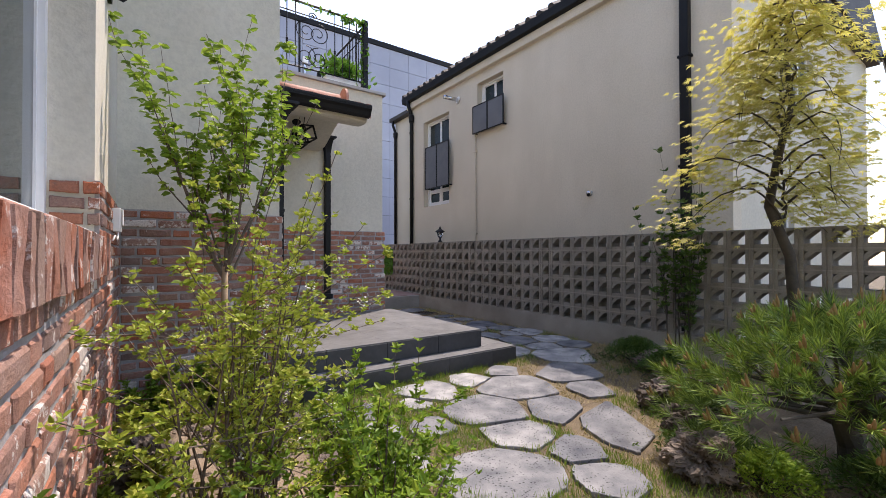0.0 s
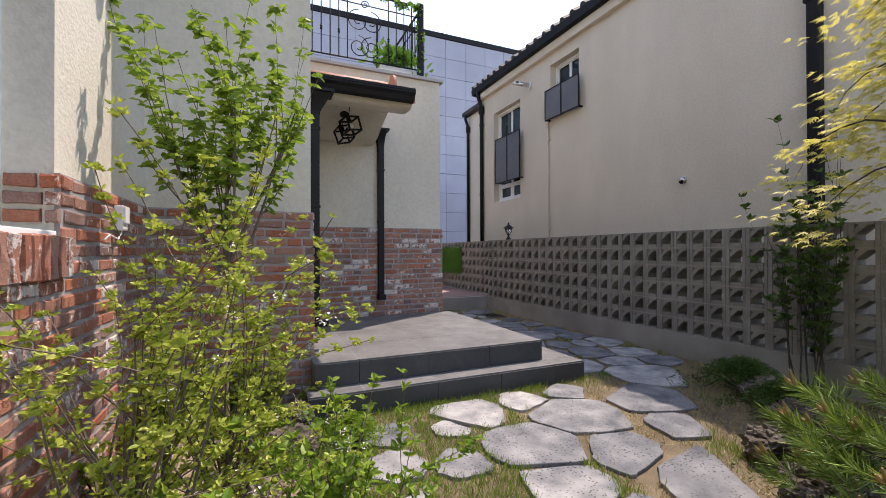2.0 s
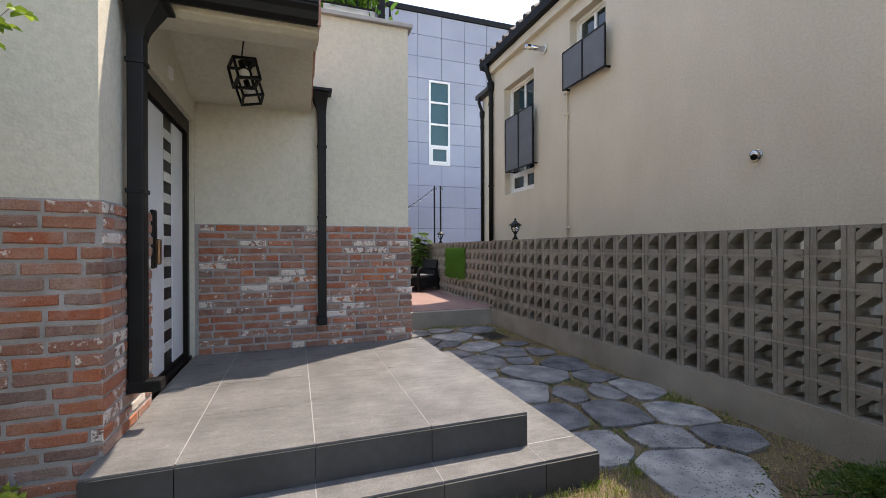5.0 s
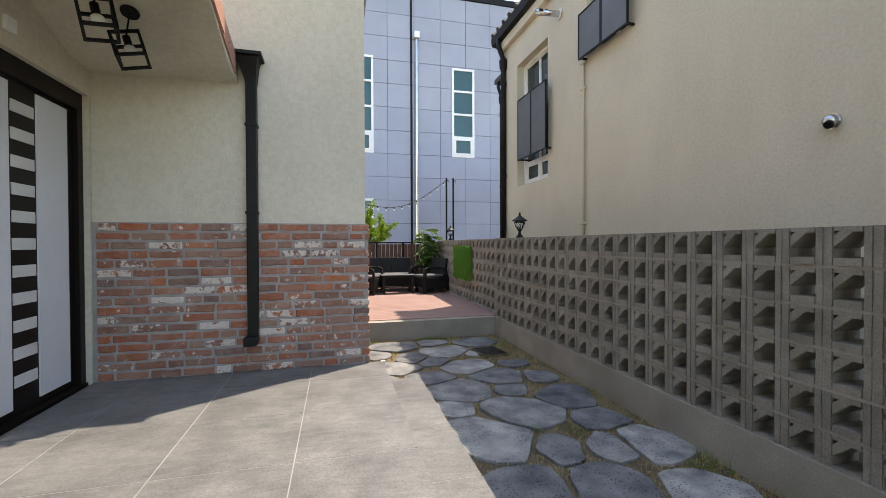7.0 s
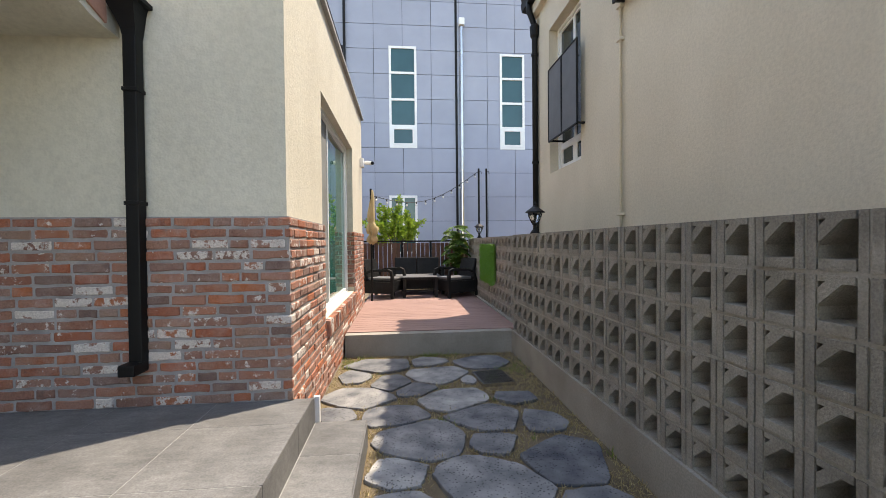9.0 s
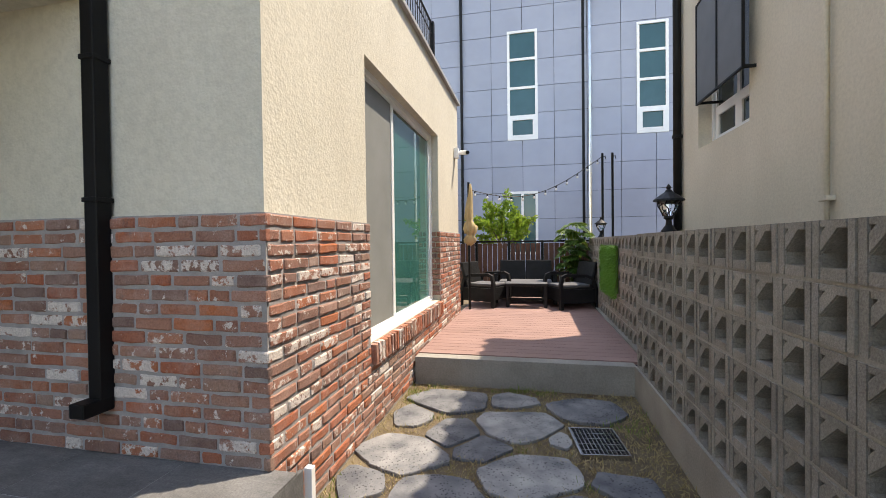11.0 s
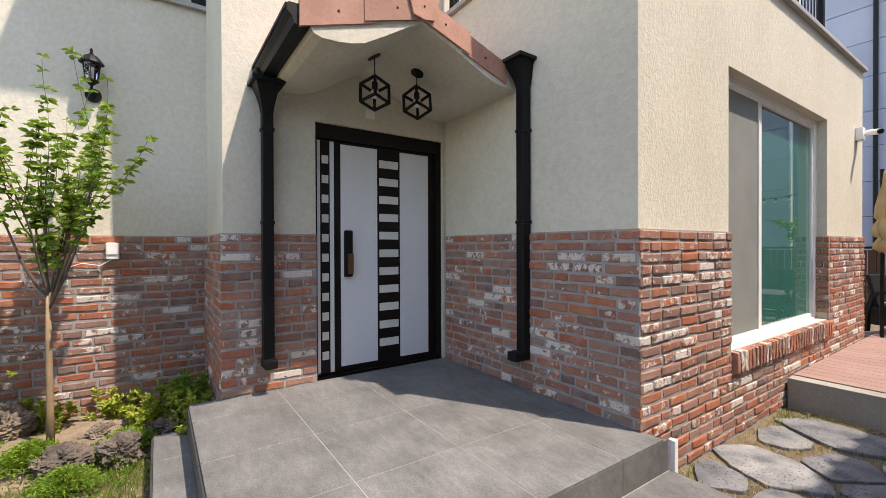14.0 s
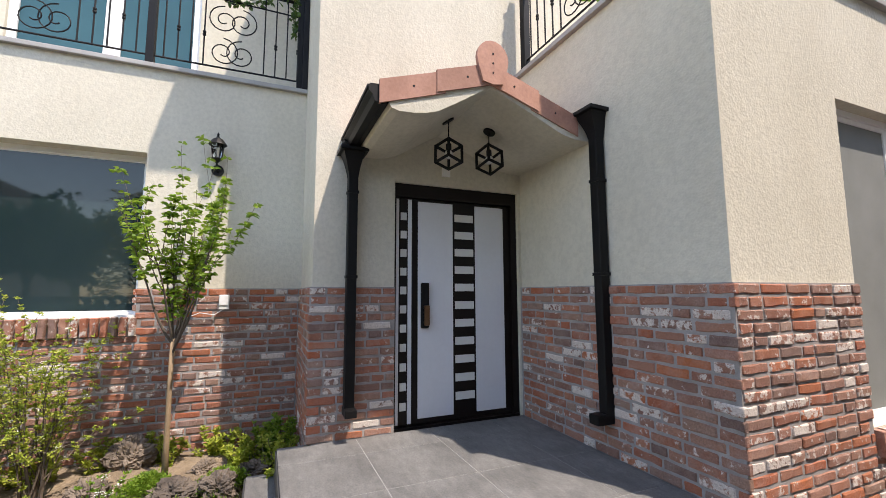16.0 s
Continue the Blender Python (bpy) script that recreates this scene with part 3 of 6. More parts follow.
def block_mesh():
    """A block with a large and a small hole and two grooves down its face; the face in the yz plane, depth along x."""
    bm = bmesh.new()
    h, v = CELL / 2 - 0.005, BLOCK_H / 2

    def at(u, w):  # u to the right as seen from the garden, w up, both 0..1
        return (-(u - 0.5) * 2 * h, (w - 0.5) * 2 * v)

    def plate(loops, x0, x1):
        edges = []
        for loop in loops:
            vs = [bm.verts.new((x0, *at(*q))) for q in loop]
            edges += [bm.edges.new((vs[i], vs[(i + 1) % len(vs)])) for i in range(len(vs))]
        faces = [f for f in bmesh.ops.triangle_fill(bm, edges=edges, use_beauty=True)["geom"] if isinstance(f, bmesh.types.BMFace)]
        got = bmesh.ops.extrude_face_region(bm, geom=faces)
        for q in [g for g in got["geom"] if isinstance(g, bmesh.types.BMVert)]:
            q.co.x += x1 - x0

    square = [(0, 0), (1, 0), (1, 1), (0, 1)]
    big = [(0.18, 0.20), (0.83, 0.20), (0.83, 0.86), (0.62, 0.86), (0.18, 0.44)]
    small = [(0.18, 0.89), (0.18, 0.74), (0.33, 0.89)]
    plate((square, big, small), 0.008, 0.19)
    plate(([(0.0, 0.0), (0.165, 0.0), (0.165, 1.0), (0.0, 1.0)],), 0.0, 0.009)
    plate(([(0.85, 0.0), (1.0, 0.0), (1.0, 1.0), (0.85, 1.0)],), 0.0, 0.009)
    plate(([(0.205, 0.0), (0.81, 0.0), (0.81, 0.195), (0.205, 0.195)],), 0.0, 0.009)
    plate(([(0.205, 0.475), (0.615, 0.865), (0.81, 0.865), (0.81, 1.0), (0.205, 1.0), (0.205, 0.895), (0.34, 0.895), (0.205, 0.76)],), 0.0, 0.009)
    bmesh.ops.recalc_face_normals(bm, faces=bm.faces)
    me = bpy.data.meshes.new("block")
    bm.to_mesh(me)
    bm.free()
    me.materials.append(BLOCK)
    return me


BLOCK_MESH = block_mesh()


def block_wall(parent, x, y0, y1, z0, rows, joined):
    n = int(round((y1 - y0) / CELL))
    for i in range(n):
        for j in range(rows):
            m = Matrix.LocRotScale((x + rnd.uniform(-0.003, 0.003), y1 - (i + 0.5) * CELL, z0 + BLOCK_H / 2 + j * ROW), Euler((rnd.uniform(-0.008, 0.008), 0, rnd.uniform(-0.012, 0.012))), None)
            if joined:
                laid.append(m)
            else:
                ob = new("block", BLOCK_MESH)
                ob.parent = parent
                ob.matrix_basis = m


def join_blocks(parent):
    verts, faces, base = [], [], 0
    for m in laid:
        verts += [m @ v.co for v in BLOCK_MESH.vertices]
        faces += [[base + i for i in p.vertices] for p in BLOCK_MESH.polygons]
        base += len(BLOCK_MESH.vertices)
    me = bpy.data.meshes.new("far_blocks")
    me.from_pydata(verts, [], faces)
    me.materials.append(BLOCK)
    ob = new("far_blocks", me)
    ob.parent = parent
    ob["kind"] = "stuff"


# mortar between the blocks, a little behind their faces
def mortar_lattice(x, y0, y1, z0, rows):
    bm = bmesh.new()
    n = int(round((y1 - y0) / CELL))
    for j in range(rows - 1):
        box(bm, (x + 0.005, y0, z0 + j * ROW + BLOCK_H - 0.003), (x + 0.185, y1, z0 + (j + 1) * ROW + 0.003))
    for i in range(n + 1):
        box(bm, (x + 0.0065, y1 - i * CELL - 0.007, z0), (x + 0.1845, y1 - i * CELL + 0.007, z0 + (rows - 1) * ROW + BLOCK_H))
    return bm


part("mortar_joints", mortar_lattice(FENCE_X, 8.46 - 68 * CELL, 8.46, BLOCKS_Z, 6), CONCRETE, fence)
part("mortar_joints", mortar_lattice(FENCE_X + 0.14, 8.47, 8.47 + 22 * CELL, BLOCKS_Z, 6), CONCRETE, fence_far)

# ---- the next house ----
wall_next = structure("wall_next_house", slab("x", NEXT_X, 0.25, NEXT_Y0, NEXT_Y1, -0.1, 5.45, [(8.70, 9.88, 2.47, 4.75), (6.76, 7.60, 3.96, 5.06)]), STUCCO_NEXT, "tall buff stucco side wall of the neighbouring house")
structure("wall_next_gable", slab("y", NEXT_Y0, 0.25, NEXT_X + 0.25, 13.5, -0.1, 5.45, [(7.6, 8.6, 1.35, 1.9), (8.6, 9.6, 3.6, 4.6)]), STUCCO, "pale stucco end wall of the neighbouring house")
structure("wall_next_end", slab("y", NEXT_Y1, -0.25, NEXT_X + 0.25, 13.5, -0.1, 5.45), STUCCO_NEXT, "buff stucco rear wall of the neighbouring house")
structure("wall_next_far", slab("x", 13.5, -0.2, NEXT_Y0 + 0.25, NEXT_Y1 - 0.25, -0.1, 5.45), STUCCO_NEXT, "plain far wall of the neighbouring house")
structure("wall_next_wing", boxes(((7.76, NEXT_Y1, -0.1), (13.0, 14.1, 6.1))), STUCCO_NEXT, "buff stucco rear wing of the neighbouring house")

# ---- the panelled block behind ----
tower = structure("panelled_block", boxes(((-14.0, 21.75, -0.2), (24.0, 34.0, 13.25))), PANEL_GAP, "office block clad in blue-grey metal panels", "building")


# ---- doors and windows ----
def front_door():
    x = ENTRY_X - 0.07
    d = tagged(thing("door_1", (x, 5.5, PORCH_Z), "closed steel front door, dark brown frame with satin white panels", "door"), kind="structure")
    z0, z1 = PORCH_Z, 2.48
    part("door_frame", slab("x", x + 0.03, -0.10, 4.87, 6.12, z0, z1, [(4.895, 6.06, z0 + 0.015, 2.36)]), DOOR_DARK, d)
    part("sidelight", boxes(((x - 0.04, 4.897, z0 + 0.02), (x - 0.005, 5.05, 2.355)), bevel=0.002), DOOR_DARK, d)
    for a, b in ((4.899, 4.928), (5.012, 5.046)):
        part("white_strip", boxes(((x - 0.006, a, z0 + 0.03), (x + 0.006, b, 2.345)), bevel=0.002), DOOR_WHITE, d)
    leaf = part("door_leaf", boxes(((x - 0.045, 5.055, z0 + 0.02), (x - 0.002, 6.055, 2.355)), bevel=0.002), DOOR_DARK, d)
    for a, b in ((5.106, 5.446), (5.679, 5.985)):
        part("white_panel", boxes(((x - 0.004, a, 0.435), (x + 0.007, b, 2.333)), bevel=0.002), DOOR_WHITE, leaf)
    for k in range(11):
        z = 2.205 - k * 0.1615
        part("glass_bar", boxes(((x - 0.004, 5.468, z - 0.035), (x + 0.004, 5.66, z + 0.035)), bevel=0.0015), FROST, leaf)
        z = 2.19 - k * 0.1645
        part("glass_square", boxes(((x - 0.007, 4.944, z - 0.034), (x + 0.002, 5.0, z + 0.034)), bevel=0.0015), FROST, d)
    lock = part("door_lock", boxes(((x + 0.005, 5.128, 1.20), (x + 0.035, 5.205, 1.60)), bevel=0.014), BLACK, leaf, "black digital door lock")
    part("lock_cover", boxes(((x + 0.03, 5.150, 1.225), (x + 0.062, 5.20, 1.40)), bevel=0.01), COPPER, lock, "bronze slide cover")
    part("threshold", boxes(((x - 0.07, 4.88, z0 - 0.02), (x + 0.05, 6.11, z0 + 0.014)), bevel=0.003), DOOR_DARK, d)


front_door()


def sash(parent, axis, at, u0, u1, z0, z1, bar=0.05, thick=0.05, pane=None, frame_mat=WHITE, name="sash"):
    s = part(name, slab(axis, at + thick / 2, -thick, u0, u1, z0, z1, [(u0 + bar, u1 - bar, z0 + bar, z1 - bar)]), frame_mat, parent)
    a, b = ((at - 0.006, u0 + bar, z0 + bar), (at + 0.006, u1 - bar, z1 - bar)) if axis == "x" else ((u0 + bar, at - 0.006, z0 + bar), (u1 - bar, at + 0.006, z1 - bar))
    p = part("pane", boxes((a, b)), pane or GLASS, s)
    p.visible_shadow = False
    return s


def window_thing(name, at, label):
    return tagged(thing(name, at, label, "window"), kind="structure")


w = window_thing("window_1", (ROOM_X - 0.12, 8.57, 0.66), "large sliding window with white frame and green tinted glass")
part("window_frame", slab("x", ROOM_X - 0.085, -0.14, 7.36, 9.78, 0.66, 2.81, [(7.41, 9.73, 0.678, 2.765)]), WHITE, w)
sash(w, "x", ROOM_X - 0.13, 8.27, 9.73, 0.678, 2.765, 0.04)
sash(w, "x", ROOM_X - 0.19, 7.41, 8.40, 0.678, 2.765, 0.05)
sash(w, "x", ROOM_X - 0.115, 7.41, 8.268, 0.678, 2.765, 0.035, 0.03, INSECT, WHITE, "insect_screen")
part("window_sill", boxes(((ROOM_X - 0.085, 7.37, 0.60), (ROOM_X + 0.012, 9.77, 0.652)), bevel=0.006), TAN_SILL, w)

w = window_thing("window_2", (LEFT_X - 0.2, 1.2, 1.30), "wide dark garden window with a white frame")
part("window_frame", slab("x", LEFT_X - 0.16, -0.09, -0.4, 2.79, 1.30, 2.83, [(-0.34, 2.745, 1.345, 2.785)]), WHITE, w)
sash(w, "x", LEFT_X - 0.21, -0.34, 1.2, 1.345, 2.785, 0.03, 0.04, DARK_GLASS)
sash(w, "x", LEFT_X - 0.20, 1.2, 2.745, 1.345, 2.785, 0.012, 0.03, DARK_GLASS)
part("window_sill", boxes(((LEFT_X - 0.16, -0.39, 1.296), (LEFT_X + 0.01, 2.785, 1.325)), bevel=0.005), WHITE, w)

w = window_thing("window_3", (-1.7, 1.9, 3.75), "tall white balcony door with blue curtained glass")
sash(w, "x", -1.68, 0.9, 1.92, 3.75, HOUSE_Z - 0.35, 0.09, 0.06, TEAL_GLASS)
sash(w, "x", -1.68, 1.92, 2.9, 3.75, HOUSE_Z - 0.35, 0.09, 0.06, TEAL_GLASS)
w = window_thing("window_4", (ENTRY_X - 0.1, 8.9, 3.9), "white framed terrace window with blue glass")
sash(w, "x", ENTRY_X - 0.1, 8.0, 8.9, 3.9, HOUSE_Z - 0.4, 0.08, 0.06, TEAL_GLASS)
sash(w, "x", ENTRY_X - 0.1, 8.9, 9.8, 3.9, HOUSE_Z - 0.4, 0.08, 0.06, TEAL_GLASS)


def screened_window(name, y0, y1, z0, z1, s0, s1, t0, t1, label):
    """A window set back in the next house's wall, with a pair of privacy screens hung in front."""
    x = NEXT_X + 0.17
    w = window_thing(name, (x, (y0 + y1) / 2, z0), label)
    part("window_frame", slab("x", x - 0.03, 0.08, y0, y1, z0, z1, [(y0 + 0.05, y1 - 0.05, z0 + 0.05, z1 - 0.05)]), WHITE, w)
    low = z0 + 0.42 if z1 - z0 > 1.5 else z0 + 0.05
    mid = (y0 + y1) / 2
    if low > z0 + 0.1:
        sash(w, "x", x + 0.02, y0 + 0.05, mid, z0 + 0.05, low, 0.07, 0.05, DARK_GLASS)
        sash(w, "x", x + 0.02, mid, y1 - 0.05, z0 + 0.05, low, 0.07, 0.05, DARK_GLASS)
    sash(w, "x", x + 0.02, y0 + 0.05, mid, low, z1 - 0.05, 0.03, 0.05, DARK_GLASS)
    sash(w, "x", x + 0.02, mid, y1 - 0.05, low, z1 - 0.05, 0.03, 0.05, DARK_GLASS)
    sc = tagged(thing("privacy_screen", (NEXT_X - 0.12, (s0 + s1) / 2, t0), "grey mesh privacy panels in a black frame", "screen", "privacy screens"))
    for a, b in ((s0, (s0 + s1) / 2), ((s0 + s1) / 2, s1)):
        f = part("screen_frame", slab("x", NEXT_X - 0.12, 0.025, a, b, t0, t1, [(a + 0.018, b - 0.018, t0 + 0.018, t1 - 0.018)]), BLACK, sc)
        part("screen_panel", boxes(((NEXT_X - 0.112, a + 0.018, t0 + 0.018), (NEXT_X - 0.106, b - 0.018, t1 - 0.018))), SCREEN, f)
    for yy in (s0 + 0.03, s1 - 0.03):
        part("bracket", boxes(((NEXT_X - 0.10, yy - 0.012, t0 + 0.005), (NEXT_X + 0.14, yy + 0.012, t0 + 0.03))), BLACK, sc)


screened_window("window_5", 8.70, 9.88, 2.47, 4.75, 8.56, 9.62, 2.90, 4.00, "tall white window deep in a buff wall")
screened_window("window_6", 6.76, 7.60, 3.96, 5.06, 6.64, 7.64, 3.90, 4.52, "small white window high in a buff wall")
w = window_thing("window_7", (8.1, NEXT_Y0 + 0.1, 1.35), "low white sliding window in the pale end wall")
sash(w, "y", NEXT_Y0 + 0.1, 7.6, 8.1, 1.35, 1.9, 0.05, 0.05, DARK_GLASS)
sash(w, "y", NEXT_Y0 + 0.1, 8.1, 8.6, 1.35, 1.9, 0.05, 0.05, DARK_GLASS)
w = window_thing("window_8", (9.1, NEXT_Y0 + 0.1, 3.6), "upper window in the pale end wall")
sash(w, "y", NEXT_Y0 + 0.1, 8.6, 9.1, 3.6, 4.6, 0.05, 0.05, TEAL_GLASS)
sash(w, "y", NEXT_Y0 + 0.1, 9.1, 9.6, 3.6, 4.6, 0.05, 0.05, TEAL_GLASS)

# panels and windows of the block behind
FACE = 21.70
TOWER_WINDOWS = [(3.44, 4.64, 5.52, 9.92), (8.33, 9.45, 5.50, 9.72), (3.40, 4.62, 0.9, 3.45), (-1.4, -0.2, 5.52, 9.92), (-6.2, -5.0, 5.52, 9.92), (13.2, 14.4, 5.5, 9.72)]
PW, PH = 1.245, 1.065
i0, i1 = -10, 14
for i in range(i0, i1):
    for j in range(12):
        a, c = 2.79 + i * PW, 0.20 + j * PH
        b, d = a + PW, c + PH
        rects = [(a, b, c, d)]
        for wx0, wx1, wz0, wz1 in TOWER_WINDOWS:
            cut = []
            for a2, b2, c2, d2 in rects:
                if wx0 >= b2 or wx1 <= a2 or wz0 >= d2 or wz1 <= c2:
                    cut.append((a2, b2, c2, d2))
                    continue
                for r in ((a2, min(wx0, b2), c2, d2), (max(wx1, a2), b2, c2, d2), (max(a2, wx0), min(b2, wx1), c2, min(wz0, d2)), (max(a2, wx0), min(b2, wx1), max(wz1, c2), d2)):
                    if r[1] - r[0] > 0.04 and r[3] - r[2] > 0.04:
                        cut.append(r)
            rects = cut
        if rects:
            bm = bmesh.new()
            for a2, b2, c2, d2 in rects:
                box(bm, (a2 + (0.009 if a2 == a else 0), FACE, c2 + (0.009 if c2 == c else 0)), (b2 - (0.009 if b2 == b else 0), FACE + 0.04, d2 - (0.009 if d2 == d else 0)))
            part("panel", bm, PANEL, tower)
part("roof_edge", boxes(((-14.2, FACE - 0.06, 12.99), (24.2, FACE + 0.3, 13.26))), BLACK, tower)
for n, (a, b, c, d) in enumerate(TOWER_WINDOWS):
    w = part("window", slab("y", FACE - 0.03, 0.09, a, b, c, d, [(a + 0.1, b - 0.1, c + 0.1, d - 0.1)]), WHITE, tower)
    step = (d - c - 0.95) / 3
    part("pane", boxes(((a + 0.1, FACE + 0.02, c + 0.1), (b - 0.1, FACE + 0.03, d - 0.1))), TEAL_GLASS, w)
    if d - c < 3:
        part("mullion", boxes((((a + b) / 2 - 0.05, FACE - 0.025, c + 0.1), ((a + b) / 2 + 0.05, FACE + 0.02, d - 0.1))), WHITE, w)
        continue
    for k in range(3):
        z = c + 0.95 + k * step
        part("transom", boxes(((a + 0.1, FACE - 0.025, z - 0.05), (b - 0.1, FACE + 0.02, z + 0.05))), WHITE, w)
    part("opening_sash", slab("y", FACE - 0.04, 0.05, a + 0.1, b - 0.1, c + 0.1, c + 0.9, [(a + 0.2, b - 0.2, c + 0.2, c + 0.8)]), WHITE, w)
part("dark_pipe", tube(bmesh.new(), ((1.57, FACE - 0.09, -0.1), (1.57, FACE - 0.09, 13.2)), 0.06), BLACK, tower)
part("dark_joint", boxes(((6.33, FACE - 0.02, -0.1), (6.43, FACE + 0.05, 13.1))), BLACK, tower)
part("steel_pipe", tube(bmesh.new(), ((6.62, FACE - 0.12, -0.1), (6.62, FACE - 0.12, 10.9)), 0.06), CHROME, tower)
part("vent_cap", boxes(((6.50, FACE - 0.25, 10.85), (6.74, FACE - 0.02, 11.15)), bevel=0.02), WHITE, tower)

# ---- roof line, gutters and pipes of the next house ----
next_roof = structure("roof_next_house", boxes(((NEXT_X - 0.02, NEXT_Y0 - 0.2, 5.45), (13.7, NEXT_Y1 + 0.1, 5.55))), DARK_ROOF, "dark tiled roof of the neighbouring house", "roof")
bm = prism(bmesh.new(), [(NEXT_X - 0.18, NEXT_Y0 - 0.25, 5.56), (10.0, NEXT_Y0 - 0.25, 7.9), (13.9, NEXT_Y0 - 0.25, 5.56)], (0, NEXT_Y1 - NEXT_Y0 + 0.45, 0))
part("roof_slopes", bm, DARK_ROOF, next_roof)
part("fascia", boxes(((NEXT_X - 0.10, NEXT_Y0 - 0.2, 5.28), (NEXT_X + 0.02, NEXT_Y1 + 0.12, 5.46)), bevel=0.02), STUCCO_NEXT, next_roof)
bm = prism(bmesh.new(), [(NEXT_X - 0.22, NEXT_Y0 - 0.3, 5.60), (NEXT_X - 0.20, NEXT_Y0 - 0.3, 5.46), (NEXT_X - 0.08, NEXT_Y0 - 0.3, 5.44), (NEXT_X - 0.06, NEXT_Y0 - 0.3, 5.60)], (0, NEXT_Y1 - NEXT_Y0 + 0.5, 0))
part("gutter", bm, BLACK, next_roof)
y = NEXT_Y0 - 0.2
while y < NEXT_Y1 + 0.15:
    bm = tube(bmesh.new(), ((NEXT_X - 0.20, y + 0.14, 5.62), (NEXT_X + 0.5, y + 0.14, 5.72 + 0.30)), 0.075, 7)
    part("roof_tile", bm, DARK_ROOF, next_roof)
    y += 0.28
part("wing_eave", boxes(((7.55, NEXT_Y1 + 0.1, 6.1), (13.2, 14.22, 6.24)), bevel=0.02), DARK_ROOF, next_roof)
part("end_gutter", tube(bmesh.new(), ((13.3, NEXT_Y0 - 0.35, 5.5), (14.3, NEXT_Y0 - 0.35, 4.9)), 0.08), BLACK, next_roof)


def round_pipe(name, x, y, z0, z1, label):
    p = thing(name, (x, y, z0), label, "drainpipe", "pipes on the next house")
    part("pipe", tube(bmesh.new(), ((x, y, z0), (x, y, z1 - 0.45), (x - 0.02, y, z1 - 0.35), (x - 0.10, y, z1 - 0.15), (x - 0.10, y, z1)), 0.05, 12), BLACK, p, smooth=True)
    part("pipe_head", lathe(bmesh.new(), ((0.055, -0.62), (0.075, -0.58), (0.085, -0.42), (0.055, -0.38)), (x, y, z1)), BLACK, p)
    for z in (z0 + 0.9, (z0 + z1) / 2, z1 - 0.9):
        part("clip", lathe(bmesh.new(), ((0.056, -0.02), (0.062, -0.02), (0.062, 0.02), (0.056, 0.02)), (x, y, z)), BLACK, p)


round_pipe("drainpipe", NEXT_X - 0.06, 10.42, 0.0, 5.5, "black round drainpipe at the corner of the buff wall")
round_pipe("drainpipe", 7.69, 14.0, 0.0, 6.1, "black round drainpipe on the rear wing")
p = thing("drainpipe", (NEXT_X - 0.06, 3.1, 0.0), "broad black drainpipe on the buff wall", "drainpipe", "pipes on the next house")
part("pipe", boxes(((NEXT_X - 0.11, 3.04, 0.0), (NEXT_X - 0.002, 3.16, 5.45)), bevel=0.02), BLACK, p)
for z in (0.9, 2.4, 3.9, 5.0):
    part("clip", boxes(((NEXT_X - 0.118, 3.02, z), (NEXT_X, 3.18, z + 0.035)), bevel=0.004), BLACK, p)
c = thing("conduit", (NEXT_X - 0.04, 7.64, 0.0), "thin cream conduit clipped to the buff wall", "pipe")
part("pipe", tube(bmesh.new(), ((NEXT_X - 0.03, 7.64, 0.0), (NEXT_X - 0.03, 7.64, 3.90), (NEXT_X + 0.02, 7.62, 3.94)), 0.016), STUCCO_NEXT, c, smooth=True)
for z in (0.4, 1.67, 3.53, 3.88):
    part("clip", boxes(((NEXT_X - 0.055, 7.60, z - 0.018), (NEXT_X, 7.69, z + 0.018)), bevel=0.006), STUCCO_NEXT, c)
v = thing("wall_vent", (NEXT_X, 4.66, 2.22), "round stainless steel vent hood on the buff wall", "vent")
part("flange", tube(bmesh.new(), ((NEXT_X, 4.66, 2.23), (NEXT_X - 0.012, 4.66, 2.23)), 0.056, 20), CHROME, v)
bm = bmesh.new()
bmesh.ops.create_uvsphere(bm, u_segments=18, v_segments=10, radius=0.046, matrix=Matrix.Translation((NEXT_X - 0.03, 4.66, 2.232)))
part("hood", bm, CHROME, v, smooth=True)
part("opening", tube(bmesh.new(), ((NEXT_X - 0.06, 4.645, 2.205), (NEXT_X - 0.078, 4.64, 2.195)), 0.028, 16), BLACK, v)
v = thing("flue_pipe", (NEXT_X, 8.34, 4.92), "short slotted steel flue pipe sticking out of the wall", "flue")
part("pipe", tube(bmesh.new(), ((NEXT_X + 0.05, 8.30, 4.90), (NEXT_X - 0.36, 8.42, 4.95)), 0.045, 14), CHROME, v, smooth=True)
part("collar", tube(bmesh.new(), ((NEXT_X, 8.315, 4.905), (NEXT_X - 0.02, 8.32, 4.908)), 0.085, 18), WHITE, v)
for k in range(3):
    part("slot", boxes(((NEXT_X - 0.33 + k * 0.09, 8.34, 4.945), (NEXT_X - 0.27 + k * 0.09, 8.375, 4.965))), BLACK, v)

# ---- canopy over the front door ----
def canopy_outline():
    """Cross-section of the canopy: coved soffit below, two slopes above."""
    low = [(4.535, 2.70), (4.55, 2.672), (4.60, 2.658), (4.70, 2.662), (4.78, 2.674), (4.865, 2.70), (5.00, 2.78), (5.12, 2.856), (5.20, 2.905), (5.27, 2.94), (5.34, 2.918), (5.46, 2.868), (5.66, 2.785), (5.82, 2.715), (5.90, 2.688), (6.00, 2.672), (6.15, 2.668)]
    top = [(6.15, 2.82), (5.93, 2.80), (5.27, 3.03), (4.52, 2.80)]
    return [(ENTRY_X, y, z) for y, z in low + top]


canopy = structure("door_canopy", prism(bmesh.new(), canopy_outline(), (1.0, 0, 0)), STUCCO, "small gabled canopy with a cream soffit and terracotta tiles", "canopy")


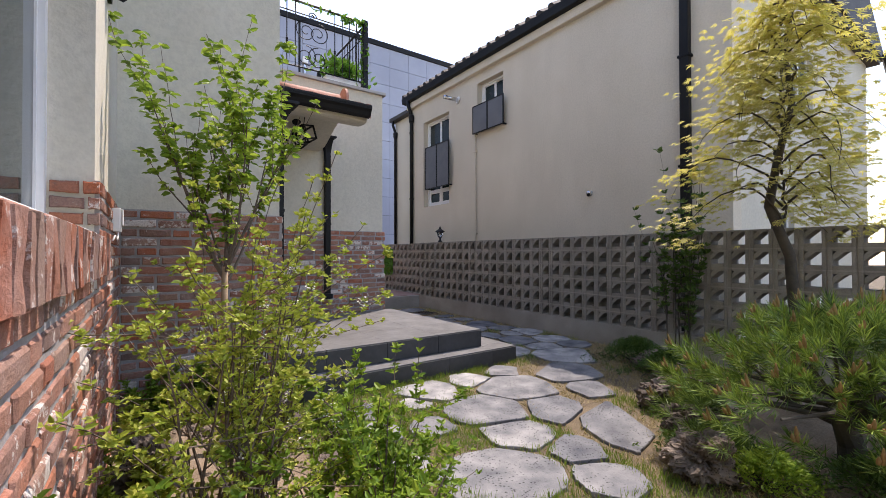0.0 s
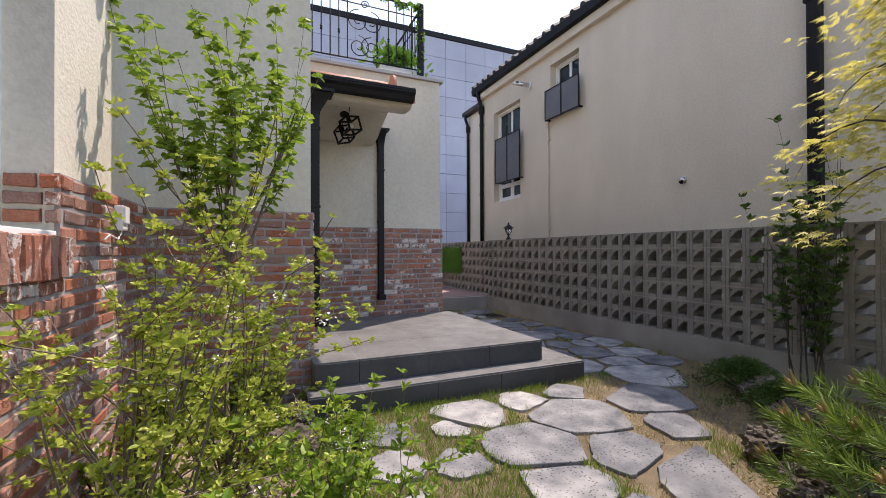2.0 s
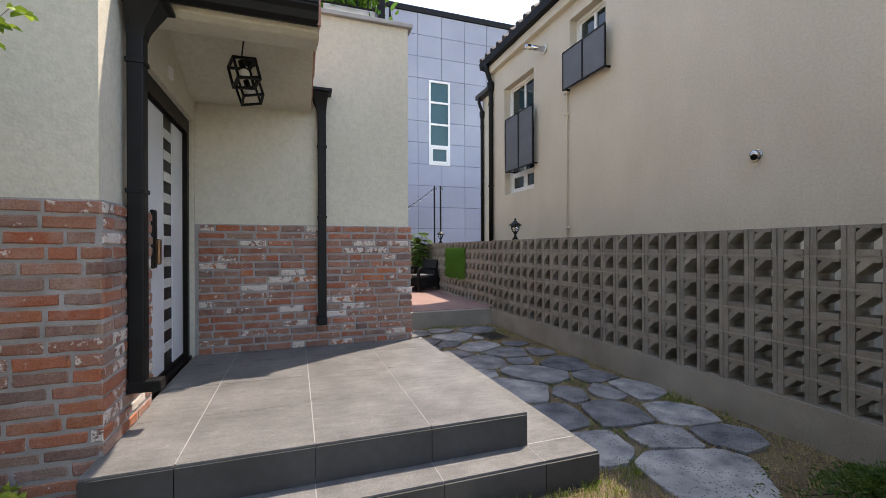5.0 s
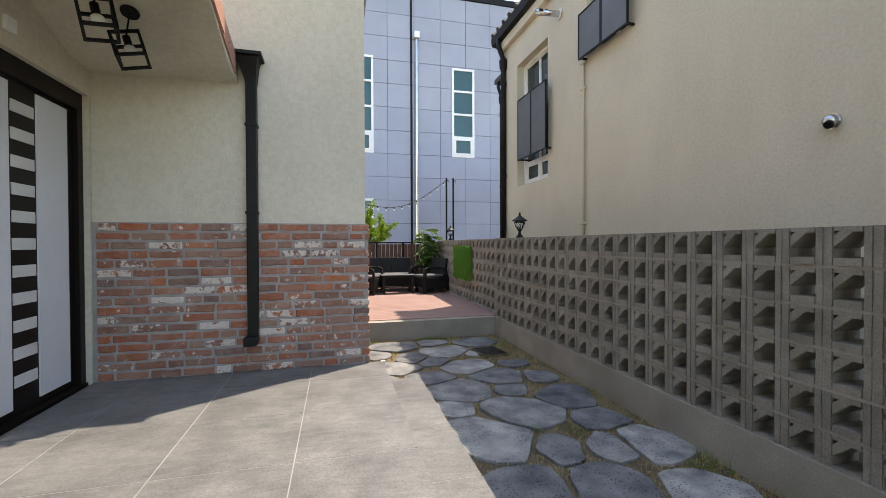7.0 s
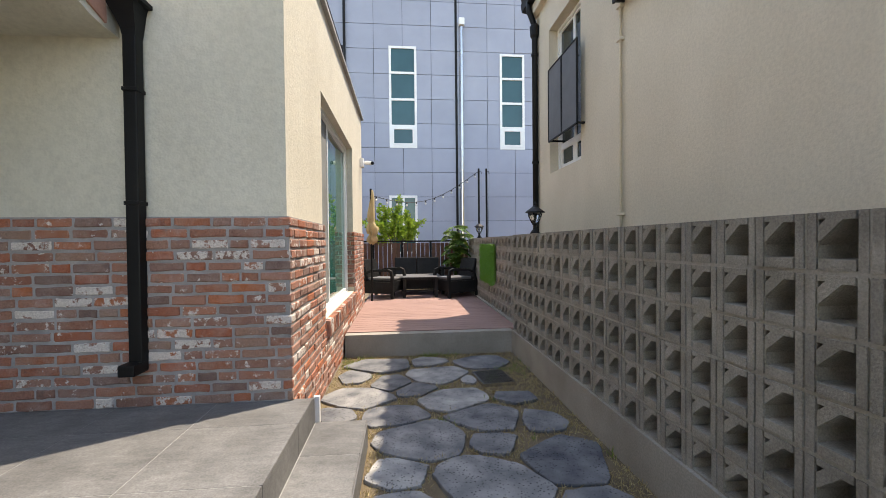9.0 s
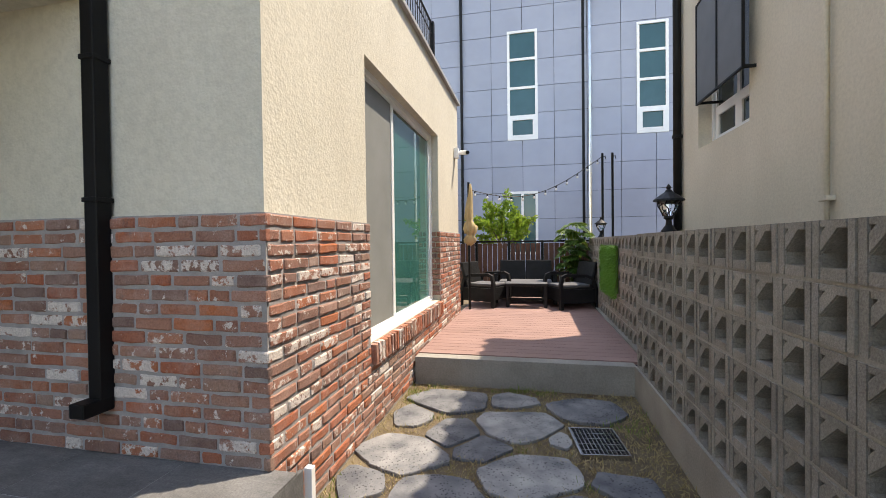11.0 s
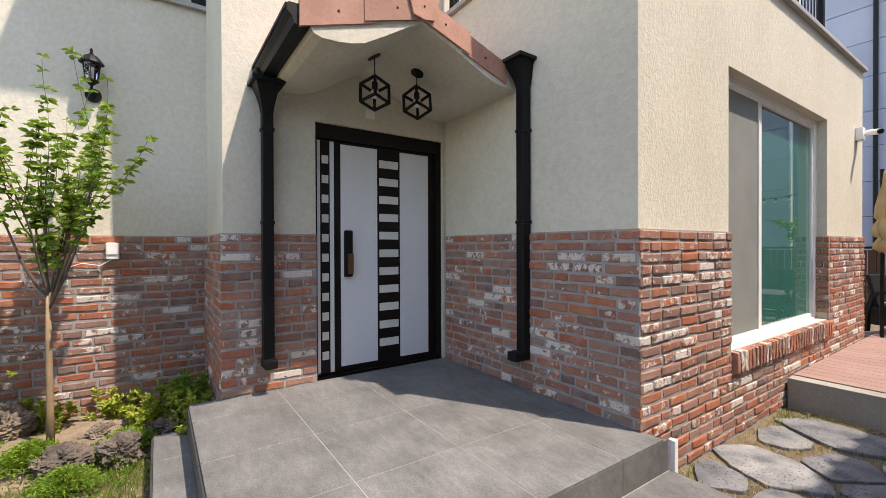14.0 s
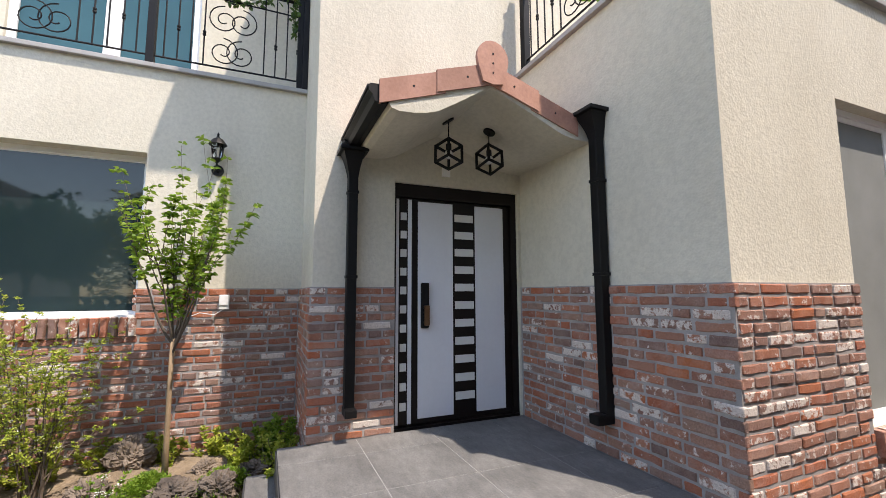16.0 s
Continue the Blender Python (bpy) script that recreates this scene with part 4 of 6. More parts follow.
def roof_tile(y0, z0, y1, z1, x0, x1, lift):
    """A slightly arched tile on the slope from (y0, z0) to (y1, z1)."""
    bm, n, rows = bmesh.new(), 6, []
    up = Vector((0, -(z1 - z0), y1 - y0)).normalized() * (1 if y1 > y0 else -1)
    for s in (0, 1):
        row = []
        for k in range(n + 1):
            f = k / n
            a = Vector((x0 + (x1 - x0) * f, y0 + (y1 - y0) * s, z0 + (z1 - z0) * s))
            row.append(a + up * (lift + 0.022 * math.sin(f * math.pi) + (0.012 if s == 0 else 0.0)))
        rows.append(row)
    top = [[bm.verts.new(p) for p in r] for r in rows]
    low = [[bm.verts.new(p - up * 0.016) for p in r] for r in rows]
    for k in range(n):
        bm.faces.new((top[0][k], top[0][k + 1], top[1][k + 1], top[1][k]))
        bm.faces.new((low[0][k + 1], low[0][k], low[1][k], low[1][k + 1]))
        for s in (0, 1):
            bm.faces.new((top[s][k], low[s][k], low[s][k + 1], top[s][k + 1]))
    for k in (0, n):
        bm.faces.new((top[0][k], top[1][k], low[1][k], low[0][k]))
    bmesh.ops.recalc_face_normals(bm, faces=bm.faces)
    part("roof_tile", bm, ROOF_TILE, canopy)


for side in (0, 1):
    ye, ze = (4.47, 2.79) if side == 0 else (6.02, 2.80)
    for r in range(2):
        fa, fb = r * 0.48, r * 0.48 + 0.56
        a = (ye + (5.27 - ye) * fa, ze + (3.05 - ze) * fa)
        b = (ye + (5.27 - ye) * fb, ze + (3.05 - ze) * fb)
        for k in range(4):
            roof_tile(*a, *b, ENTRY_X + 0.005 + k * 0.248, ENTRY_X + 0.25 + k * 0.248, 0.012 + r * 0.014)
        # verge tile turned down over the gable end
        p0, p1 = Vector((2.208 + 0.007 * r, a[0], a[1] + 0.05 + r * 0.015)), Vector((2.208 + 0.007 * r, b[0], b[1] + 0.05 + r * 0.012))
        drop = Vector((0, 0, -0.155))
        bm = prism(bmesh.new(), [p0, p1, p1 + drop, p0 + drop], (0.024, 0, 0))
        verge = part("verge_tile", bm, ROOF_TILE, canopy)
        mid = (p0 + p1) / 2 + drop * 0.5
        part("nail_hole", tube(bmesh.new(), (mid + Vector((0.02, 0, 0)), mid + Vector((0.0265, 0, 0))), 0.008, 10), BLACK, verge)
bm = bmesh.new()
tube(bm, ((ENTRY_X, 5.27, 3.095), (2.17, 5.27, 3.095)), 0.085, 14)
part("ridge_tile", bm, ROOF_TILE, canopy, smooth=True)
bm = prism(bmesh.new(), [(2.225, 5.27 + r * math.cos(a), 3.14 + r * 1.05 * math.sin(a)) for r, a in [(0.125, radians(d)) for d in range(-20, 201, 20)]] + [(2.225, 5.19, 2.965), (2.225, 5.27, 2.95), (2.225, 5.35, 2.965)], (0.03, 0, 0))
cap = part("ridge_end_tile", bm, ROOF_TILE, canopy)
for z in (3.035, 3.105, 3.175):
    part("nail_hole", tube(bmesh.new(), ((2.253, 5.27, z), (2.258, 5.27, z)), 0.007, 10), BLACK, cap)
gutter = [(0, 4.533, 2.70), (0, 4.49, 2.685), (0, 4.445, 2.70), (0, 4.43, 2.74), (0, 4.405, 2.765), (0, 4.405, 2.80), (0, 4.415, 2.81), (0, 4.515, 2.815)]
bm = prism(bmesh.new(), [(ENTRY_X + 0.001, y, z) for _, y, z in gutter], (0.995, 0, 0))
part("gutter", bm, BLACK, canopy)
part("gutter_lip", boxes(((ENTRY_X + 0.002, 4.397, 2.78), (2.212, 4.407, 2.805)), bevel=0.003), BLACK, canopy)
bm = prism(bmesh.new(), [(ENTRY_X + 0.001, 6.02, 2.72), (ENTRY_X + 0.001, 6.14, 2.72), (ENTRY_X + 0.001, 6.14, 2.84), (ENTRY_X + 0.001, 6.02, 2.80)], (0.995, 0, 0))
part("gutter", bm, BLACK, canopy)


def box_pipe(x, y, z0, z1, lean, label):
    """A square black downpipe with a hopper at its head and a spout at its foot."""
    p = thing("downpipe", (x, y, z0), label, "downpipe", "downpipes by the front door")
    h = 0.039
    part("pipe", boxes(((x - h, y - h, z0), (x + h, y + h, z1 - 0.20)), bevel=0.008), BLACK, p)
    bm, rings = bmesh.new(), []
    for k in range(7):
        f = k / 6
        e = h + (0.045 if k else 0.0) * f ** 1.4 * 1.1
        s = f * f * (3 - 2 * f)
        cx, cy = x + lean[0] * s, y + lean[1] * s
        rings.append([bm.verts.new((cx + dx * e, cy + dy * e, z1 - 0.22 + 0.20 * f)) for dx, dy in ((-1, -1), (1, -1), (1, 1), (-1, 1))])
    for a, b in zip(rings, rings[1:]):
        for k in range(4):
            bm.faces.new((a[k], a[(k + 1) % 4], b[(k + 1) % 4], b[k]))
    bm.faces.new(rings[0][::-1])
    bm.faces.new(rings[-1])
    part("hopper", bm, BLACK, p)
    cx, cy = x + lean[0], y + lean[1]
    part("hopper_rim", boxes(((cx - 0.112, cy - 0.112, z1 - 0.03), (cx + 0.112, cy + 0.112, z1)), bevel=0.005), BLACK, p)
    for z in (1.64, 2.33):
        part("strap", boxes(((x - h - 0.006, y - h - 0.006, z - 0.012), (x + h + 0.006, y + h + 0.006, z + 0.012)), bevel=0.003), BLACK, p)
    return p


pr = box_pipe(2.325, 6.10, 0.66, 2.875, (-0.02, -0.01), "square black downpipe with a flared hopper on stucco and brick")
part("spout", boxes(((2.27, 5.98, 0.60), (2.365, 6.13, 0.67)), bevel=0.01), BLACK, pr)
pl = box_pipe(1.285, 4.49, 0.62, 2.675, (0.045, -0.012), "square black downpipe beside the front door")
part("spout", boxes(((1.24, 4.445, 0.57), (1.40, 4.535, 0.63)), bevel=0.008), BLACK, pl)
part("offset_bend", tube(bmesh.new(), ((1.30, 4.46, 2.78), (1.31, 4.43, 2.72), (1.32, 4.45, 2.65)), 0.045, 8), BLACK, pl)


def cage_lamp(x, y, z, turn, tilt, top, slope):
    """A hanging lamp: ceiling rose, cord, and an open cube of black bars round a bulb."""
    l = thing("pendant_lamp", (x, y, z), "black open cube pendant lamp with a frosted bulb under the canopy", "lamp", "porch pendants")
    rot = Matrix.Translation((x, y, z)) @ Matrix.Rotation(tilt, 4, Vector((0.42, 0.9, 0.0))) @ Matrix.Rotation(turn, 4, "Z")
    s, b = 0.074, 0.008
    for i in range(3):
        for u in (-s, s):
            for w in (-s, s):
                lo, hi = [0, 0, 0], [0, 0, 0]
                j, k = (i + 1) % 3, (i + 2) % 3
                lo[i], hi[i] = -s - b, s + b
                lo[j], hi[j], lo[k], hi[k] = u - b, u + b, w - b, w + b
                bm = boxes((lo, hi))
                bmesh.ops.transform(bm, matrix=rot, verts=bm.verts)
                part("cage_bar", bm, BLACK, l)
    up = rot.to_3x3() @ Vector((0, 0, 1))
    part("socket", tube(bmesh.new(), (rot @ Vector((0, 0, 0.09)), rot @ Vector((0, 0, 0.03))), 0.022, 12), BLACK, l)
    bm = bmesh.new()
    bmesh.ops.create_uvsphere(bm, u_segments=14, v_segments=10, radius=0.036, matrix=Matrix.Translation(rot @ Vector((0, 0, -0.005))))
    part("bulb", bm, FROST, l, "frosted white bulb", True)
    part("cord", tube(bmesh.new(), (rot @ Vector((0, 0, 0.09)), (x, y, top - 0.01)), 0.005, 6), BLACK, l)
    rose = lathe(bmesh.new(), ((0.050, 0.0), (0.052, 0.012), (0.046, 0.020), (0.01, 0.022)), sides=20)
    bmesh.ops.transform(rose, matrix=Matrix.Translation((x, y, top - 0.016)) @ Matrix.Rotation(slope, 4, "X"), verts=rose.verts)
    part("ceiling_rose", rose, BLACK, l)


cage_lamp(1.735, 5.155, 2.60, 0.37, -0.26, 2.878, 0.55)
cage_lamp(1.735, 5.52, 2.60, 0.22, -0.34, 2.843, -0.39)

# ---- parapets and balcony rails ----
def coping(name, a, b):
    structure(name, boxes((a, b), bevel=0.006), STONE_CAP, "grey stone coping along a parapet", "coping")


coping("coping_left", (LEFT_X - 0.28, -4.0, PARAPET_Z), (LEFT_X + 0.045, RETURN_Y, PARAPET_Z + 0.045))
coping("coping_side", (ENTRY_X, SIDE_Y - 0.045, PARAPET_Z), (ROOM_X + 0.045, SIDE_Y + 0.26, PARAPET_Z + 0.045))
coping("coping_room", (ROOM_X - 0.28, SIDE_Y + 0.26, PARAPET_Z), (ROOM_X + 0.045, ROOM_END + 0.03, PARAPET_Z + 0.045))


def spiral(bm, at, along, radius, turns, flip, start=0.0):
    pts = []
    for k in range(26):
        f = k / 25
        a = start + flip * f * turns * math.tau
        r = radius * (1 - 0.80 * f)
        pts.append(Vector(at) + Vector(along) * (r * math.cos(a)) + Vector((0, 0, r * math.sin(a))))
    tube(bm, pts, 0.0065, 5)


def railing(name, a, b, z0, z1, scrolls, posts, label):
    a, b = Vector((*a, 0)), Vector((*b, 0))
    along, length = (b - a).normalized(), (b - a).length
    r = tagged(thing(name, ((a.x + b.x) / 2, (a.y + b.y) / 2, z0), label, "railing", "wrought iron balcony rails"))
    side = Vector((-along.y, along.x, 0))
    for z, hgt in ((z0 + 0.10, 0.010), (z1 - 0.16, 0.008), (z1, 0.016)):
        part("rail", tube(bmesh.new(), (a + Vector((0, 0, z)), b + Vector((0, 0, z))), hgt, 6), BLACK, r)
    for f in posts:
        p = a + along * f
        bm = boxes(((-0.035, -0.035, z0), (0.035, 0.035, z1 + 0.03)), bevel=0.004)
        bmesh.ops.translate(bm, verts=bm.verts, vec=p)
        part("post", bm, BLACK, r)
    f, k = 0.10, 0
    while f < length - 0.05:
        if not any(abs(f - s) < 0.22 for s in scrolls):
            p = a + along * f
            bm = tube(bmesh.new(), (p + Vector((0, 0, z0 + 0.10)), p + Vector((0, 0, z1))), 0.0075, 6)
            if k % 2:
                for q in range(2):
                    bmesh.ops.create_icosphere(bm, subdivisions=1, radius=0.019, matrix=Matrix.Translation(p + Vector((0, 0, z0 + 0.42 + q * 0.03))))
            part("baluster", bm, BLACK, r)
        f, k = f + 0.112, k + 1
    for s in scrolls:
        p, bm = a + along * s, bmesh.new()
        for q in (-1, 1):
            for zz, rad in ((z0 + 0.27, 0.155), (z0 + 0.62, 0.155)):
                spiral(bm, p + along * (0.085 * q) + Vector((0, 0, zz)), along * q, rad, 1.6, 1 if zz < z0 + 0.4 else -1, math.pi * 0.5)
        spiral(bm, p + Vector((0, 0, z0 + 0.85)), along, 0.06, 1.4, 1)
        part("scroll", bm, BLACK, r)
    return r


RAIL_TOP = PARAPET_Z + 1.05
railing("balcony_rail", (LEFT_X - 0.02, -1.5), (LEFT_X - 0.02, 4.15), PARAPET_Z + 0.045, RAIL_TOP, (1.25, 2.35, 3.45, 4.95), (0.0, 1.8, 2.9, 4.25, 5.62), "black wrought iron balcony rail with scrolls above the garden window")
railing("terrace_rail", (1.35, SIDE_Y + 0.02), (2.95, SIDE_Y + 0.02), PARAPET_Z + 0.045, RAIL_TOP, (0.78,), (0.0, 1.58), "black wrought iron rail with a scroll panel on the flat roof")
railing("terrace_rail", (2.95, SIDE_Y + 0.10), (2.95, 10.6), PARAPET_Z + 0.045, RAIL_TOP, (1.0, 2.6), (2.1, 4.38), "black wrought iron rail along the roof edge")
structure("roof_box_pipe", boxes(((LEFT_X - 0.02, RETURN_Y - 0.06, PARAPET_Z + 0.045), (LEFT_X + 0.05, RETURN_Y - 0.002, HOUSE_Z - 0.05)), bevel=0.006), BLACK, "black downpipe beside the balcony", "downpipe")


# ---- small fixtures on the house ----
def wall_lantern(x, y, z):
    l = thing("wall_lantern", (x, y, z), "black coach lantern with clear glass on the stucco wall", "lantern")
    part("back_plate", tube(bmesh.new(), ((x, y, z - 0.12), (x + 0.02, y, z - 0.12)), 0.055, 18), BLACK, l)
    part("arm", tube(bmesh.new(), ((x + 0.01, y, z - 0.12), (x + 0.07, y, z - 0.14), (x + 0.11, y, z - 0.10), (x + 0.11, y, z - 0.03)), 0.011, 8), BLACK, l)
    part("glass", lathe(bmesh.new(), ((0.04, -0.03), (0.06, 0.11)), (x + 0.11, y, z), 6), CLEAR, l, "clear glass body")
    part("base", lathe(bmesh.new(), ((0.012, -0.07), (0.03, -0.05), (0.05, -0.035), (0.05, -0.025)), (x + 0.11, y, z), 12), BLACK, l)
    part("roof", lathe(bmesh.new(), ((0.085, 0.11), (0.08, 0.12), (0.045, 0.165), (0.02, 0.18), (0.008, 0.20), (0.012, 0.215), (0.002, 0.235)), (x + 0.11, y, z), 12), BLACK, l)
    for k in range(6):
        a = k * math.tau / 6
        part("bar", tube(bmesh.new(), ((x + 0.11 + 0.042 * math.cos(a), y + 0.042 * math.sin(a), z - 0.03), (x + 0.11 + 0.063 * math.cos(a), y + 0.063 * math.sin(a), z + 0.112)), 0.004, 5), BLACK, l)


wall_lantern(LEFT_X, 3.38, 2.84)
o = thing("outlet_box", (LEFT_X + 0.03, 3.5, 1.38), "small white weatherproof outlet box on the brick wall", "outlet")
part("box", boxes(((LEFT_X + 0.02, 3.455, 1.36), (LEFT_X + 0.065, 3.545, 1.50)), bevel=0.008), WHITE, o)
part("lid", boxes(((LEFT_X + 0.066, 3.46, 1.40), (LEFT_X + 0.074, 3.54, 1.495)), bevel=0.004), WHITE, o)
part("cable", tube(bmesh.new(), ((LEFT_X + 0.05, 3.5, 1.365), (LEFT_X + 0.05, 3.42, 1.31), (LEFT_X + 0.045, 3.30, 1.33), (LEFT_X + 0.04, 3.22, 1.30)), 0.004, 6), WHITE, o)
o = thing("junction_plate", (ENTRY_X, 5.35, 2.6), "small white cover plate above the front door", "cover plate")
part("plate", boxes(((ENTRY_X - 0.002, 5.31, 2.57), (ENTRY_X + 0.02, 5.39, 2.65)), bevel=0.004), WHITE, o)
cctv = thing("security_camera", (ROOM_X, 10.95, 2.80), "white bullet security camera on the corner of the wall", "camera")
part("mount_box", boxes(((ROOM_X, 10.90, 2.74), (ROOM_X + 0.07, 11.02, 2.90)), bevel=0.01), WHITE, cctv)
part("body", tube(bmesh.new(), ((ROOM_X + 0.10, 10.98, 2.83), (ROOM_X + 0.22, 10.86, 2.80)), 0.035, 14), WHITE, cctv)
part("lens", tube(bmesh.new(), ((ROOM_X + 0.22, 10.86, 2.80), (ROOM_X + 0.235, 10.845, 2.797)), 0.03, 14), BLACK, cctv)
part("arm", tube(bmesh.new(), ((ROOM_X + 0.05, 10.97, 2.81), (ROOM_X + 0.12, 10.97, 2.82)), 0.015, 8), WHITE, cctv)
o = thing("corner_block", (3.40, 6.20, 0.0), "white painted block at the end of the porch step", "block")
part("block", boxes(((3.345, 6.224, -0.01), (3.385, 6.26, 0.35)), bevel=0.004), WHITE, o)

# ---- terrace ----
wood_fence = thing("timber_screen", (3.6, 12.95, DECK_Z), "red-brown timber board fence with black posts and cap", "fence")
x = 2.6
k = 0
while x < 5.5:
    if k % 6 == 0:
        part("post", boxes(((x, 12.93, DECK_Z - 0.01), (x + 0.05, 12.99, 1.40))), BLACK, wood_fence)
        x += 0.056
    part("board", boxes(((x, 12.95, DECK_Z + 0.06), (x + 0.088, 12.97, 1.38)), bevel=0.003), FENCE_WOOD, wood_fence)
    x, k = x + 0.10, k + 1
part("cap_rail", boxes(((2.55, 12.92, 1.40), (5.55, 13.0, 1.435)), bevel=0.004), BLACK, wood_fence)


def seat(name, at, turn, width, label, backs):
    """A moulded rattan-look seat, built facing -y and then turned."""
    s = thing(name, (0, 0, 0), label, "sofa" if backs > 1 else "armchair", "" if backs > 1 else "terrace armchairs")
    w = width / 2
    part("seat", boxes(((-w + 0.07, -0.30, 0.22), (w - 0.07, 0.26, 0.36)), bevel=0.02), RATTAN, s)
    part("apron", boxes(((-w + 0.06, -0.32, 0.12), (w - 0.06, -0.28, 0.34)), bevel=0.008), RATTAN, s)
    part("cushion", boxes(((-w + 0.08, -0.31, 0.355), (w - 0.08, 0.22, 0.405)), bevel=0.02), CUSHION, s, "grey seat pad")
    for k in range(backs):
        a = -w + 0.06 + k * (width - 0.12) / backs
        b = a + (width - 0.12) / backs - 0.006
        bm = boxes(((a, 0.0, 0.0), (b, 0.06, 0.46)), bevel=0.02)
        bmesh.ops.transform(bm, matrix=Matrix.Translation((0, 0.20, 0.33)) @ Matrix.Rotation(radians(-14), 4, "X"), verts=bm.verts)
        part("backrest", bm, RATTAN, s)
    for q in (-1, 1):
        x0 = q * (w - 0.035)
        arc = [(x0, -0.33, 0.0), (x0, -0.335, 0.42), (x0, -0.31, 0.535), (x0, -0.24, 0.565), (x0, 0.10, 0.55), (x0, 0.24, 0.50), (x0, 0.30, 0.30), (x0, 0.33, 0.0)]
        bm = bmesh.new()
        rings = []
        for i, p in enumerate(arc):
            d = (Vector(arc[min(i + 1, len(arc) - 1)]) - Vector(arc[max(i - 1, 0)])).normalized()
            n = Vector((0, -d.z, d.y))
            rings.append([bm.verts.new(Vector(p) + Vector((sx * 0.033, 0, 0)) + n * (sn * 0.026)) for sx, sn in ((-1, -1), (1, -1), (1, 1), (-1, 1))])
        for r0, r1 in zip(rings, rings[1:]):
            for j in range(4):
                bm.faces.new((r0[j], r0[(j + 1) % 4], r1[(j + 1) % 4], r1[j]))
        bm.faces.new(rings[0][::-1])
        bm.faces.new(rings[-1])
        bmesh.ops.recalc_face_normals(bm, faces=bm.faces)
        part("armrest", bm, RATTAN, s)
        part("side_panel", boxes(((x0 - 0.015, -0.30, 0.10), (x0 + 0.015, 0.28, 0.33)), bevel=0.006), RATTAN, s)
    s.matrix_world = pose(*at, 0, 0, turn)
    return s


seat("sofa", (4.27, 12.50, DECK_Z + 0.002), 0, 1.12, "black two-seat rattan sofa against the timber fence", 2)
seat("armchair", (3.56, 11.98, DECK_Z + 0.002), 66, 0.66, "black rattan armchair with grey pad beside the table", 1)
seat("armchair", (5.04, 11.92, DECK_Z + 0.002), -66, 0.66, "black rattan armchair with grey pad by the block wall", 1)
t = thing("coffee_table", (4.29, 11.87, DECK_Z + 0.002), "low black rattan coffee table with a pale slatted top", "table")
part("tabletop", boxes(((3.93, 11.69, 0.645), (4.66, 12.07, 0.69)), bevel=0.008), RATTAN, t)
for k in range(5):
    part("slat", boxes(((3.945, 11.702 + k * 0.073, 0.688), (4.645, 11.77 + k * 0.073, 0.697)), bevel=0.003), CUSHION, t)
for px in (3.95, 4.59):
    for py in (11.71, 12.00):
        part("leg", boxes(((px, py, DECK_Z + 0.002), (px + 0.055, py + 0.055, 0.65)), bevel=0.006), RATTAN, t)
part("stretcher", boxes(((3.97, 11.85, 0.40), (4.62, 11.90, 0.43)), bevel=0.004), RATTAN, t)

par = thing("parasol", (3.36, 11.42, DECK_Z), "folded beige parasol on a dark pole", "parasol")
part("pole", tube(bmesh.new(), ((3.36, 11.42, DECK_Z), (3.36, 11.42, 2.42)), 0.02, 10), BLACK, par)
r = random.Random(4)
bm, rings = bmesh.new(), []
for z, rad in ((1.36, 0.015), (1.40, 0.085), (1.47, 0.10), (1.53, 0.055), (1.58, 0.085), (1.66, 0.10), (1.73, 0.075), (1.77, 0.045), (1.82, 0.06), (1.95, 0.055), (2.10, 0.045), (2.25, 0.032), (2.38, 0.018)):
    rings.append([bm.verts.new((3.375 + rad * (1 + 0.38 * math.sin(5 * k * math.tau / 16 + z * 3) * r.uniform(0.6, 1.3)) * math.cos(k * math.tau / 16) + 0.02 * math.sin(z * 9), 11.42 + rad * (1 + 0.34 * math.cos(4 * k * math.tau / 16 + z * 2)) * math.sin(k * math.tau / 16), z + r.uniform(-0.02, 0.02))) for k in range(16)])
for a, b in zip(rings, rings[1:]):
    for k in range(16):
        bm.faces.new((a[k], a[(k + 1) % 16], b[(k + 1) % 16], b[k]))
bm.faces.new(rings[0][::-1])
bm.faces.new(rings[-1])
part("canopy", bm, FABRIC, par, "crumpled beige canopy", True)

for x in (5.72, 5.90):
    p = thing("steel_pole", (x, 12.9, 0.0), "thin black steel pole behind the terrace", "pole", "poles behind the terrace")
    part("pole", tube(bmesh.new(), ((x, 12.9, 0.0), (x, 12.9, 3.08)), 0.022, 8), BLACK, p)
    part("hook", tube(bmesh.new(), ((x, 12.9, 3.0), (x + 0.05, 12.88, 3.02), (x + 0.06, 12.88, 2.96)), 0.008, 6), BLACK, p)
lights = thing("string_lights", (4.5, 12.5, 2.4), "black festoon cable with small clear bulbs", "string lights")
cable = [Vector((3.36 + (5.72 - 3.36) * f, 11.42 + 1.48 * f, 2.30 + 0.72 * f - 0.42 * math.sin(math.pi * f) * (1 - 0.25 * f))) for f in [k / 24 for k in range(25)]]
part("cable", tube(bmesh.new(), cable, 0.007, 5), BLACK, lights)
for k in range(1, 24, 2):
    bm = tube(bmesh.new(), (cable[k], cable[k] - Vector((0, 0, 0.04))), 0.013, 6)
    bulb = part("lamp_holder", bm, BLACK, lights)
    bm = bmesh.new()
    bmesh.ops.create_icosphere(bm, subdivisions=2, radius=0.024, matrix=Matrix.Translation(cable[k] - Vector((0, 0, 0.062))))
    part("bulb", bm, FROST, bulb)


